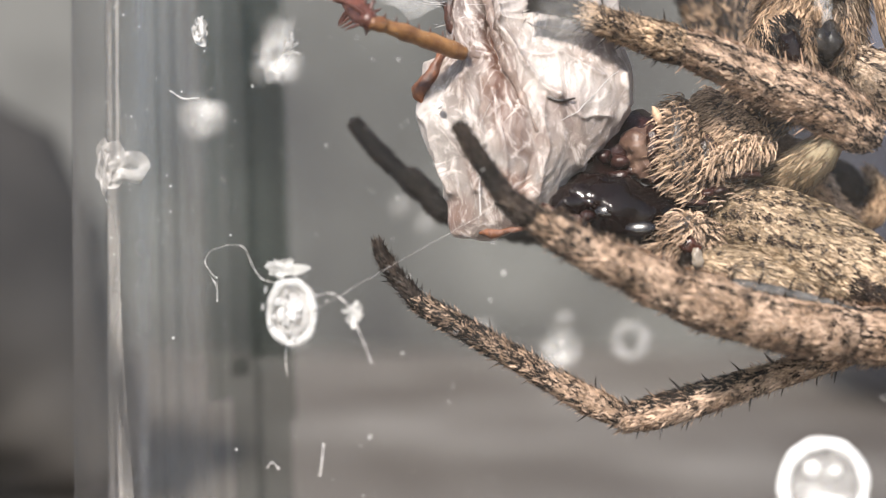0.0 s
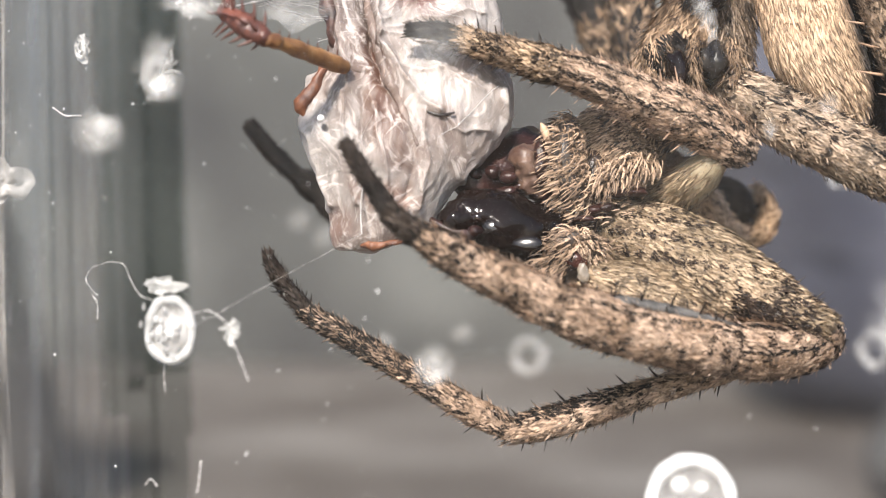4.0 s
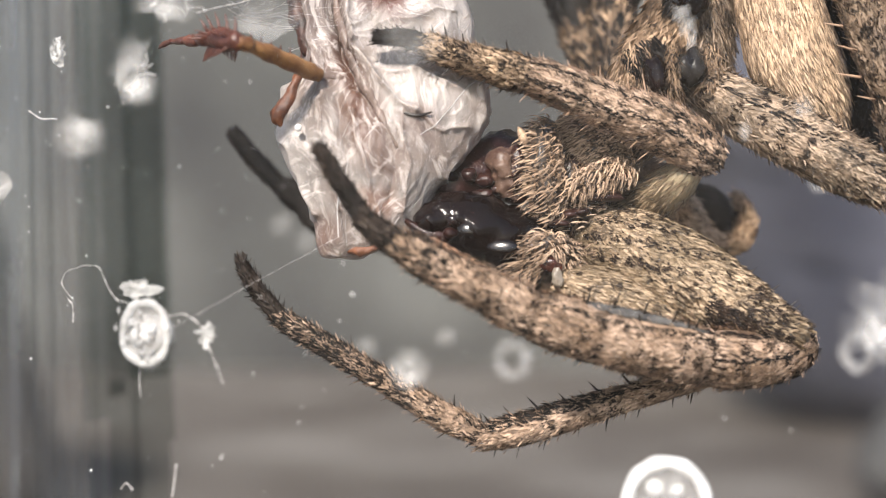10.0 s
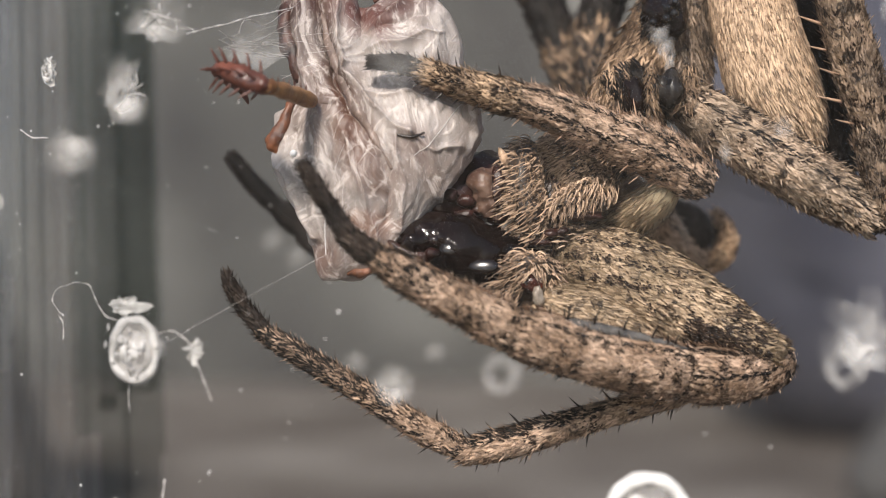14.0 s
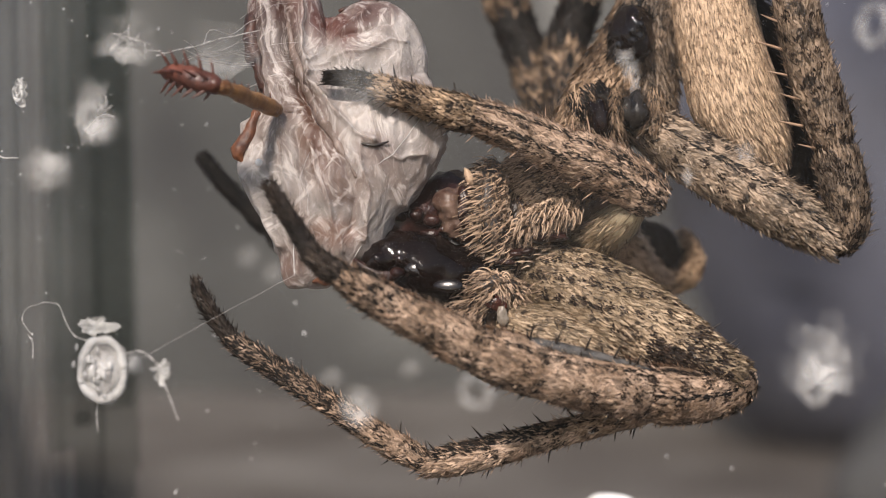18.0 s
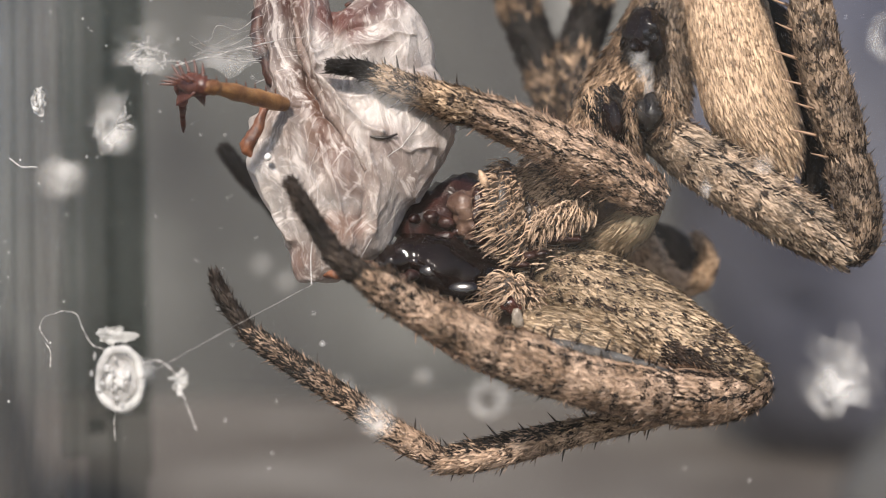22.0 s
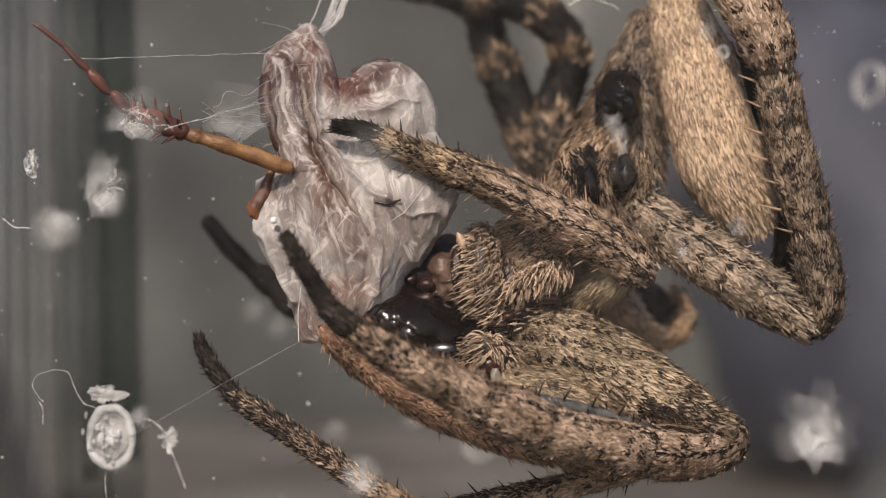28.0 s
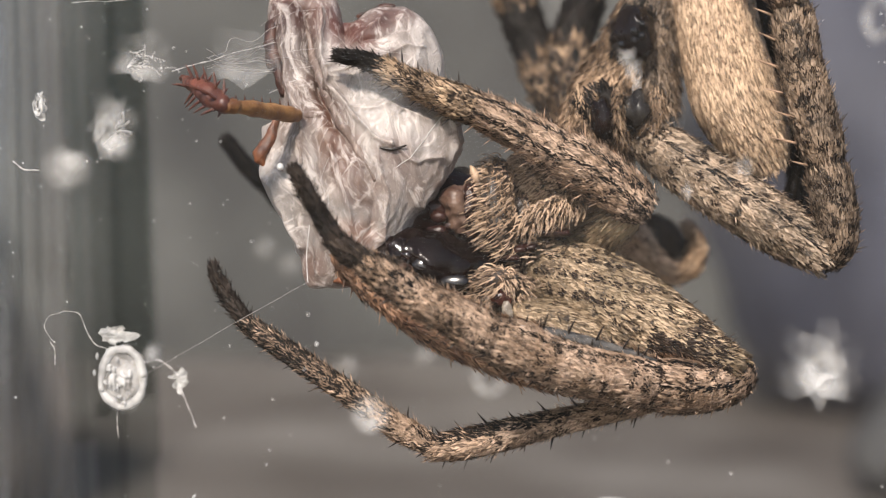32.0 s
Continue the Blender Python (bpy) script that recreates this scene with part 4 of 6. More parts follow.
def build_spider():
    o = PIVOT_SPIDER
    ob = thing("spider", "mottled tan and grey hairy spider feeding inside the vial", "spider", o)
    furry("abdomen", ABDOMEN, ob, fur_gold, 19000, o, "golden tan abdomen with fine combed hair", 0.24, 0.03, 0.12, 0.12, 24, rough=0.02)
    head = furry("head", HEAD, ob, fur_brown, 3400, o, "dark brown head with tan hair", 0.34, 0.036, 0.35, 0.35, 20)
    furry("carapace", CARAPACE, ob, fur_dark, 3600, o, "dark tan carapace beside the abdomen", 0.3, 0.03, 0.35, 0.35, 20)
    for x, y, z, r in ((7.06, 33.72, 5.47, 0.095), (7.2, 33.7, 5.37, 0.09), (7.06, 33.72, 5.28, 0.085), (7.22, 33.74, 5.6, 0.075), (6.8, 33.75, 5.2, 0.075)):
        part("eye", mesh_of("eye", *blob((x - o[0], y - o[1], z - o[2], r, r, r), 3, 0.0), eye_black), head, "glossy black eye")
    for name, x, y, z, a, b, c, mat, label in (("mound", 7.16, 34.4, 5.5, 0.42, 0.5, 0.56, skin_black, "glossy black eye mound"), ("joint", 6.42, 33.5, 3.72, 0.27, 0.3, 0.42, skin_black, "glossy black joint"),
                                               ("joint", 7.08, 33.42, 3.88, 0.32, 0.3, 0.36, skin_slate, "dark grey glossy joint")):
        part(name, mesh_of(name, *blob((x - o[0], y - o[1], z - o[2], a, b, c), 3, 0.2, x, 0.3), mat), head, label)
    for x, z, a, c in ((6.9, 4.95, 0.2, 0.24), (7.02, 4.7, 0.18, 0.3), (7.1, 4.42, 0.1, 0.24)):
        part("smear", mesh_of("smear", *patch_of(a, c, x, -0.08, 0.0, 0.8), smear_head), head, "greyish white smear under the eyes", at=(x - o[0], 33.6 - o[1], z - o[2]))
    for spec, n in (([(6.2, 34.3, 4.3, 0.42), (6.5, 34.1, 3.8, 0.5), (6.8, 33.9, 3.4, 0.4)], 1500), ([(7.3, 34.8, 6.1, 0.3), (7.1, 34.6, 5.5, 0.38), (6.95, 34.5, 5.05, 0.26)], 900)):
        part("dark_hair", mesh_of("dark_hair", *coat(spec, n, 0.24, 0.036, 0.3, 70 + n, o, 0.4), fur_black, False), head, "black hair round the joints", kind="stuff")
    for spec, n in (([(6.05, 33.9, 4.3, 0.3), (6.15, 33.8, 3.75, 0.28), (6.4, 33.7, 3.35, 0.22)], 260), ([(6.74, 33.6, 4.3, 0.1), (6.72, 33.3, 3.95, 0.09), (6.72, 33.25, 3.6, 0.11), (6.8, 33.4, 3.25, 0.14)], 360), ([(7.5, 33.7, 4.3, 0.14), (7.5, 33.5, 3.9, 0.14), (7.35, 33.4, 3.5, 0.16)], 300)):
        part("tuft", mesh_of("tuft", *coat(spec, n, 0.26, 0.022, 0.5, 90 + n, o, 0.4, curl=0.7), fur_brown, False), head, kind="stuff")
    furry("trunk", TRUNK, ob, fur_brown, 4600, o, "dark underside with tan tufts", 0.3, 0.026, 0.45, 0.45, under=skin_brown, curl=0.9)
    palps = []
    for spec, n, mat, comb, ln, label in ((PALP_HIGH, 330, fur_bristle, (-1, -0.1, -0.6), 0.36, "mouth part with curled tan bristles"), (PALP_TOP, 1500, fur_bristle, (-0.8, 0, -0.4), 0.14, "rounded mouth part with short olive hair"),
                                          (PALP_MID, 190, fur_bristle, (-0.35, -0.1, -1), 0.32, "ridge with curled tan bristles"), (PALP_LOW, 250, fur_bristle, (-1, -0.1, -0.55), 0.34, "rounded mouth part with curled tan bristles"), (PALP_END, 120, fur_bristle, (0.5, -0.2, -0.9), 0.24, "end of the mouth part with short tan bristles")):
        palp = part("palp", mesh_of("palp", *limb(spec, 18, 16, 0.06, n, o), skin_dark), ob, label)
        part("bristles", mesh_of("bristles", *curls(spec, int(1.25 * n), ln, 0.03, n, o, comb), mat, False), palp, kind="stuff")
        part("hair", mesh_of("hair", *coat(spec, 700, 0.15, 0.03, 0.35, n + 1, o, 0.4), fur_brown, False), palp, kind="stuff")
        palps.append(palp)
    low = palps[-2]
    # the first ball is a dark filling in place of a shaded gap
    for name, x, y, z, a, b, c, mat, label in (("shade_fill", 4.42, 33.05, 0.1, 0.36, 0.25, 0.42, skin_dark, "dark filling painted for the shaded gap under the bristles"), ("socket", 4.44, 32.72, 0.16, 0.2, 0.14, 0.19, skin_red, "glossy red-brown socket"),
                                               ("plate", 4.53, 32.62, -0.04, 0.12, 0.08, 0.17, skin_bare, "greyish shiny plate")):
        part(name, mesh_of(name, *blob((x - o[0], y - o[1], z - o[2], a, b, c), 3, 0.25, 5.0 + x, 0.2), mat), low, label)
    part("lip", mesh_of("lip", *limb(LIP, 30, 24, 0.2, 2.0, o), skin_pink), ob, "pinkish shiny lip plate")
    for x, z, a, c in ((5.3, 1.45, 0.42, 0.12), (4.75, 1.1, 0.2, 0.1), (3.8, 1.95, 0.14, 0.4), (4.6, 0.95, 0.22, 0.08), (5.0, 1.15, 0.16, 0.1)):
        part("plate", mesh_of("plate", *blob((x - o[0], 33.25 - o[1], z - o[2], a, 0.2, c), 3, 0.25, x, 0.2), skin_brown), ob, "dark red-brown glossy plate")
    part("tooth", mesh_of("tooth", *limb([(x - o[0], 33.3 - o[1], z - o[2], r) for x, z, r in ((3.95, 2.42, 0.05), (3.9, 2.56, 0.08), (3.86, 2.66, 0.07), (3.82, 2.74, 0.02))], 14, 12, 0.03), skin_spine_pale), ob, "small pale tooth")
    jaw = part("jaw", mesh_of("jaw", *limb(JAW_LOW, 34, 28, 0.11, 2.0, o), skin_black), ob, "glossy black jaw")
    high = part("jaw", mesh_of("jaw", *limb(JAW_HIGH, 26, 22, 0.16, 4.0, o), skin_brown), ob, "dark brown jaw")
    rng = random.Random(12)
    for k in range(16):
        x, z, r = 2.75 + 0.09 * k + rng.gauss(0, 0.1), 1.3 + rng.random() * 0.75, 0.10 + 0.10 * rng.random()
        part("nodule", mesh_of("nodule", *blob((x - o[0], 33.25 + 0.02 * k - o[1], z - o[2], r, r, r * 0.8), 2, 0.25, k, 0.15), skin_brown), high)
    for k in range(12):
        x, z, r = 2.5 + 0.14 * k + rng.gauss(0, 0.06), 0.45 + rng.random() * 0.75, 0.10 + 0.08 * rng.random()
        part("nodule", mesh_of("nodule", *blob((x - o[0], 32.62 + 0.05 * k - o[1], z - o[2], r, r, r * 0.8), 2, 0.25, k + 30, 0.15), skin_bead if k % 3 else skin_brown), jaw)
    # flat discs added and tilted towards the sun, to give the jaw its glints
    tilt = Vector((0, -1, 0)).rotation_difference(Vector((-0.13, -0.937, 0.323))).to_matrix()
    for x, y, z, a, c in ((-3.9, -1.93, -0.29, 0.2, 0.15), (-3.27, -1.9, -0.61, 0.28, 0.15)):
        v, f = blob((0, 0, 0, a, 0.06, c), 4, 0.0)
        part("bead", mesh_of("bead", np.asarray(v) @ np.array(tilt).T + np.array((x, y, z)), f, skin_glint), jaw, "shiny facet added to the jaw for its glint")
    part("fang", mesh_of("fang", *limb([(2.5, 32.75, 0.65, 0.16), (2.1, 32.7, 0.72, 0.12), (1.75, 32.8, 0.95, 0.05)], 10, 10, 0.0, 1.0, o), skin_brown), jaw, "curved brown fang")
    fa = furry("femur", FEMUR_A, ob, fur_olive, 9500, o, "thick mottled thigh with a dark end", 0.18, 0.035, 0.17, 0.24, 22, rough=0.03)
    furry("femur", FEMUR_B, ob, fur_olive, 5200, o, "pale olive thigh", 0.18, 0.034, 0.17, 0.22, 18)
    part("patch", mesh_of("patch", *joined(coat([(7.6, 32.98, -0.44, 0.77), (8.0, 32.8, -0.64, 0.67), (8.5, 32.55, -0.9, 0.47), (8.85, 32.4, -1.02, 0.36)], 900, 0.15, 0.034, 0.2, 79, o, 0.3, only=(50, 26)), coat([(8.1, 32.74, -0.69, 0.64), (8.5, 32.55, -0.9, 0.47), (8.8, 32.42, -1.0, 0.38)], 220, 0.15, 0.03, 0.2, 77, o, 0.3, only=(110, 40))), fur_spot, False), fa, "dark patch near the knee", kind="stuff")
    part("spots", mesh_of("spots", *spots(FEMUR_A, [(0.12 + 0.75 * ((k * 0.618) % 1), 60 + 120 * ((k * 0.37) % 1), 1.2 + 0.8 * math.sin(k * 3.1) ** 2) for k in range(80)], 16, 91, o, 0.1), fur_spot, False), fa, "small dark spots", kind="stuff")
    part("ruff", mesh_of("ruff", *curls([(5.15, 33.9, 1.15, 0.4), (5.25, 33.6, 0.75, 0.55), (5.2, 33.6, 0.4, 0.4)], 150, 0.26, 0.026, 78, o, (-1, -0.1, -0.3), 0.5, 0.2), fur_bristle, False), fa, "ruff of long pale bristles", kind="stuff")
    # dark hairs along this line paint the shadow between the two thighs
    gap_shadow = [(6.0, 32.62, 0.28, 0.03), (6.5, 32.5, -0.02, 0.05), (7.25, 32.4, -0.46, 0.06), (8.2, 32.3, -1.05, 0.04)]
    part("gap_shadow", mesh_of("gap_shadow", *coat(gap_shadow, 420, 0.16, 0.03, 0.2, 93, o, 0.2), fur_spot, False), fa, "dark hair painting the shadow line between the thighs", kind="stuff")
    spines(fa, FEMUR_A, [(0.6, 175, 0.8), (0.7, 170, 0.9), (0.8, 178, 0.9), (0.86, 170, 0.8), (0.92, 175, 0.7)], spine_dark, o)
    furry("femur", FEMUR_2, ob, fur_olive, 2200, o, "pale olive thigh with little hair", 0.3, 0.022, under=skin_olive)
    banded(BACK_1, ob, o, "far leg with black and tan bands")
    banded(BACK_2, ob, o, "far leg with black and tan bands")
    furry("leg", BACK_3, ob, fur_tan, 1900, o, "folded far leg with a tan hooked end", 0.26, 0.04, 0.3, 0.25, 26)
    furry("leg", [(8.5, 38.4, 0.5, 0.2), (8.85, 38.4, 0.66, 0.25), (9.05, 38.5, 1.05, 0.22), (8.95, 38.7, 1.5, 0.15), (8.8, 38.8, 1.7, 0.06)], ob, fur_tuft, 800, o, "pale tan hooked end of a far leg", 0.16, 0.04, 0.2, 0.2, 20)
    furry("joint", [(7.5, 37.8, 1.7, 0.3), (8.15, 38.3, 1.35, 0.46), (8.5, 38.5, 1.0, 0.3)], ob, fur_black, 700, o, "black joint of a far leg", 0.2)
    furry("leg", BACK_4, ob, fur_black, 1800, o, "dark leg behind the abdomen", 0.3, 0.04)
    far_leg = furry("leg", BLACK_LEG, ob, fur_black, 1500, o, "black end of a far leg", 0.2, 0.04, 0.2)
    low_row = lambda n, a, size, lo=0.06, hi=0.96: [(lo + (hi - lo) * k / (n - 1), a + 14 * math.sin(k * 2.4), size * (0.8 + 0.3 * math.sin(k * 5.1) ** 2)) for k in range(n)]
    leg_a = keyed_leg(ob, PIVOT_A, o, ("tibia", TIBIA_A, skin_tan, fur_tan), [("patella", PATELLA_A, skin_tan, fur_tan), ("metatarsus", METATARSUS_A, skin_tan, fur_tan), ("tarsus", TARSUS_A, skin_dark, fur_smoke)], (3600, 2300, 3000, 1200), ((22, 20),),
                      spine_rows=[(TIBIA_A, low_row(7, 32, 1.0), spine_dark), (TIBIA_A, low_row(9, 172, 0.75), spine_dark), (TIBIA_A, low_row(6, 140, 0.5), spine_dark),
                                  (METATARSUS_A, low_row(6, 175, 0.8), spine_dark), (METATARSUS_A, low_row(6, 8, 0.7), spine_dark), (PATELLA_A, low_row(4, 178, 0.7, 0.3), spine_pale), (TARSUS_A, low_row(5, 0, 0.5), spine_dark), (TARSUS_A, low_row(4, 180, 0.5), spine_dark)])
    part("patch", mesh_of("patch", *coat(METATARSUS_A[5:], 420, 0.24, 0.034, 0.26, 83, PIVOT_A, 0.25), fur_black, False), leg_a, "dark end of the segment", kind="stuff")
    groove = [(4.55, 31.2, -0.36, 0.03), (5.0, 31.2, -0.44, 0.1), (5.7, 31.3, -0.6, 0.13), (6.4, 31.45, -0.77, 0.11), (7.2, 31.65, -0.96, 0.03)]
    part("groove", mesh_of("groove", *limb(groove, 20, 12, 0.015, 3.0, PIVOT_A), skin_grey), leg_a, "bare greyish shiny groove")
    spines(leg_a, groove, [(0.08, 130, 1.0), (0.25, 135, 1.15), (0.42, 130, 1.2), (0.6, 135, 1.15), (0.78, 130, 1.1), (0.93, 135, 0.9)], upright_spine, PIVOT_A, -0.1)
    leg_b = keyed_leg(ob, PIVOT_B, o, ("tibia", TIBIA_B, skin_tan, fur_tan), [("metatarsus", METATARSUS_B, skin_tan, fur_tan), ("tarsus", TARSUS_B, skin_dark, fur_smoke)], (3000, 2600, 900), (),
                      spine_rows=[(TIBIA_B, low_row(7, 8, 1.05, 0.3), spine_dark), (TIBIA_B, low_row(9, 178, 0.85), spine_dark), (METATARSUS_B, low_row(8, 182, 0.8), spine_dark), (METATARSUS_B, low_row(7, 2, 0.85), spine_dark), (METATARSUS_B, low_row(6, 100, 0.4), spine_dark)])
    part("patch", mesh_of("patch", *coat(TIBIA_B[4:], 420, 0.22, 0.036, 0.35, 81, PIVOT_B, 0.3, only=(30, 40)), fur_black, False), leg_b, "dark patch beside the knee", kind="stuff")
    leg_2 = keyed_leg(ob, PIVOT_2, o, ("tibia", TIBIA_2, skin_tan, fur_tan), [("patella", PATELLA_2, skin_tan, fur_tan), ("metatarsus", METATARSUS_2, skin_tan, fur_smoky), ("tarsus", TARSUS_2, skin_dark, fur_black)], (2800, 2900, 2100, 700), (),
                      spine_rows=[(TIBIA_2, low_row(5, 175, 1.0), spine_pale), (TIBIA_2, low_row(4, 5, 0.9), spine_pale), (PATELLA_2, low_row(4, 172, 1.1, 0.5), spine_pale), (PATELLA_2, [(0.85, 2, 1.3), (0.97, 5, 1.1)], spine_pale),
                                  (METATARSUS_2, low_row(6, 5, 0.95), spine_dark), (METATARSUS_2, low_row(7, 176, 0.85), spine_dark), (TARSUS_2, low_row(4, 176, 0.5), spine_dark), (TARSUS_2, low_row(4, 4, 0.5), spine_dark)])
    part("bare_patch", mesh_of("bare_patch", *limb(BARE_2, 14, 10, 0.03, 6.0, PIVOT_2), skin_bare), leg_2, "bare pale grey patch beside the knee")
    leg_3 = keyed_leg(ob, PIVOT_3, o, ("femur", FEMUR_3, skin_dark, fur_grey), [("patella", PATELLA_3, skin_dark, fur_dark), ("tibia", TIBIA_3, skin_dark, fur_dark), ("metatarsus", METATARSUS_3, skin_tan, fur_tan)], (4600, 2100, 2900, 1700), ((60, 6),),
                      spine_rows=[(TIBIA_3, low_row(7, 178, 1.7), spine_pale), (TIBIA_3, low_row(5, 5, 0.8), spine_dark), (PATELLA_3, low_row(5, 2, 0.9), spine_dark), (FEMUR_3, low_row(4, 2, 0.5), spine_dark)])
    for leg, spec, pivot, rows in ((leg_2, TIBIA_2, PIVOT_2, ((55, 7), (112, 6))), (leg_2, PATELLA_2, PIVOT_2, ((60, 8), (100, 6))), (leg_a, TIBIA_A, PIVOT_A, ((60, 6),)), (leg_a, PATELLA_A, PIVOT_A, ((40, 7), (95, 6))), (leg_b, TIBIA_B, PIVOT_B, ((60, 10),)), (leg_b, METATARSUS_B, PIVOT_B, ((130, 10),)), (leg_3, FEMUR_3, PIVOT_3, ((100, 7), (150, 6)))):
        for n, (middle, wide) in enumerate(rows):
            part("stripe", mesh_of("stripe", *coat(spec, 260, 0.2, 0.026, 0.24, 300 + n, pivot, 0.12, only=(middle, wide)), fur_black, False), leg, "dark line of hair", kind="stuff")
    part("patch", mesh_of("patch", *coat([(2.3, 32.7, -2.32, 0.235), (1.32, 32.7, -1.68, 0.21), (0.25, 32.8, -1, 0.19)], 420, 0.18, 0.03, 0.25, 96, PIVOT_B, 0.3, only=(55, 60)), fur_spot, False), leg_b, "dark hair on the upper side", kind="stuff")
    part("patch", mesh_of("patch", *coat([(5.0, 32.95, -2.42, 0.27), (4.19, 32.8, -2.64, 0.28), (3.5, 32.72, -2.79, 0.25)], 300, 0.2, 0.032, 0.3, 95, PIVOT_B, 0.3, only=(28, 32)), fur_spot, False), leg_b, "dark patch near the bend", kind="stuff")
    part("patch", mesh_of("patch", *joined(coat(METATARSUS_B[5:], 2000, 0.18, 0.034, 0.3, 86, PIVOT_B, 0.25), coat(METATARSUS_B[3:6], 500, 0.18, 0.034, 0.3, 87, PIVOT_B, 0.25)), fur_black, False), leg_b, "dark end of the segment", kind="stuff")
    for leg, spec, pivot, s, n in ((leg_2, METATARSUS_2, PIVOT_2, 0.04, 260), (leg_2, TIBIA_2, PIVOT_2, 0.05, 300), (leg_a, TIBIA_A, PIVOT_A, 0.04, 330), (leg_a, METATARSUS_A, PIVOT_A, 0.04, 240), (leg_b, METATARSUS_B, PIVOT_B, 0.05, 200), (leg_3, PATELLA_3, PIVOT_3, 0.08, 220), (leg_3, TIBIA_3, PIVOT_3, 0.03, 240)):
        c, r = spline(spec, 61)
        i = int(s * 60)
        ring = [(*p, q * 1.04) for p, q in zip(c[i:i + 3].tolist(), r[i:i + 3].tolist())]
        part("joint", mesh_of("joint", *coat(ring, n, 0.09, 0.03, 0.3, n, pivot, 0.5), fur_spot, False), leg, "dark seam between two segments", kind="stuff")
    for leg, spec, pivot in ((leg_a, TARSUS_A, PIVOT_A), (leg_b, TARSUS_B, PIVOT_B), (leg_2, TARSUS_2, PIVOT_2)):
        spines(leg, spec, [(0.99, 20, 0.62), (0.99, 165, 0.55), (0.95, 90, 0.4)], tip_claw, pivot, 1.0)
    under_leg = furry("leg", UNDER_LEG, ob, fur_rust, 4200, o, "brown leg lying under the front leg", 0.2, 0.028, 0.4, 0.35, 24, rough=0.06)
    spines(under_leg, UNDER_LEG, low_row(11, 5, 0.8, 0.15, 0.9), spine_pale, o)
    return ob, leg_a, leg_b, leg_2, leg_3, far_leg, under_leg


# ---- the wrapped prey ----
PREY = (0.25, 32.5, 3.76)


def over_silk(tree, start, way, steps, step, lift):
    """A line that creeps over the bundle's surface from start."""
    pts, p, d = [], Vector(start), Vector(way).normalized()
    for _ in range(steps):
        hit_at, normal, _, _ = tree.find_nearest(p)
        if hit_at is None:
            break
        pts.append(hit_at + normal * lift)
        d = (d - normal * d.dot(normal)).normalized()
        p = hit_at + normal * (lift + 0.05) + d * step
    return pts


def melted(name, pieces, material, voxel, smooth):
    """Several closed shapes melted into one smooth skin."""
    tmp = new(name, mesh_of(name, *joined(*pieces), material))
    a = tmp.modifiers.new("melt", "REMESH")
    a.mode, a.voxel_size, a.use_smooth_shade = "VOXEL", voxel * K, True
    c = tmp.modifiers.new("smooth", "SMOOTH")
    c.factor, c.iterations = 0.5, smooth
    bpy.context.view_layer.update()
    me = bpy.data.meshes.new_from_object(tmp.evaluated_get(bpy.context.evaluated_depsgraph_get()))
    bpy.data.objects.remove(tmp)
    return me


# lines of the silk's folds and furrows: height, width, then x and z along the line
PLEATS = [
    (0.20, 0.13, (-0.35, 2.2), (-0.28, 1.4), (-0.12, 0.7), (0.05, 0.1), (0.1, -0.4)), (0.20, 0.07, (0.4, 2.1), (0.42, 1.2), (0.55, 0.6), (0.95, 0.1), (1.5, -0.45), (1.8, -0.62)),
    (-0.22, 0.12, (0.12, 2.0), (0.22, 1.2), (0.42, 0.5), (0.75, -0.1), (1.15, -0.7)), (0.15, 0.08, (-0.6, -0.2), (-0.55, -1.1), (-0.2, -1.8), (0.1, -2.5)), (0.15, 0.08, (2.9, 0.0), (3.0, -0.5), (2.7, -1.05), (2.3, -1.7)),
    (0.07, 0.05, (0.5, 0.9), (1.2, 1.5), (1.7, 2.0)), (0.07, 0.05, (0.6, 0.8), (1.5, 1.2), (2.4, 1.4)), (0.07, 0.05, (0.55, 0.7), (1.6, 0.75), (2.7, 0.5)), (-0.07, 0.07, (0.7, 1.1), (1.4, 1.5), (2.1, 1.75)),
    (0.09, 0.05, (0.6, -0.6), (0.9, -1.6), (1.2, -2.6)), (0.08, 0.05, (1.5, -0.6), (1.75, -1.5), (1.6, -2.4)), (0.09, 0.06, (0.0, -0.5), (0.2, -1.4), (0.5, -2.4)), (0.08, 0.05, (1.8, -0.6), (2.3, -0.9), (2.7, -0.8)),
    (-0.09, 0.09, (0.3, -0.4), (0.5, -1.2), (0.8, -2.0)), (-0.10, 0.10, (1.3, -1.0), (1.5, -1.6), (1.4, -2.2)), (0.08, 0.05, (0.9, 0.1), (1.8, 0.2), (2.6, -0.1)), (-0.08, 0.08, (-0.3, -0.6), (-0.2, -1.2), (0.1, -1.9)),
]


def pleated(x, z):
    """How far the folds raise the silk at x and z."""
    rise = np.zeros(len(x))
    for height, width, *line in PLEATS:
        p = np.array(line, float)
        near = np.full(len(x), 9.0)
        for a, b in zip(p[:-1], p[1:]):
            d = b - a
            s = np.clip(((x - a[0]) * d[0] + (z - a[1]) * d[1]) / (d @ d), 0, 1)
            near = np.minimum(near, np.hypot(x - a[0] - s * d[0], z - a[1] - s * d[1]))
        rise += 1.05 * height * np.exp(-near / width)
    return rise


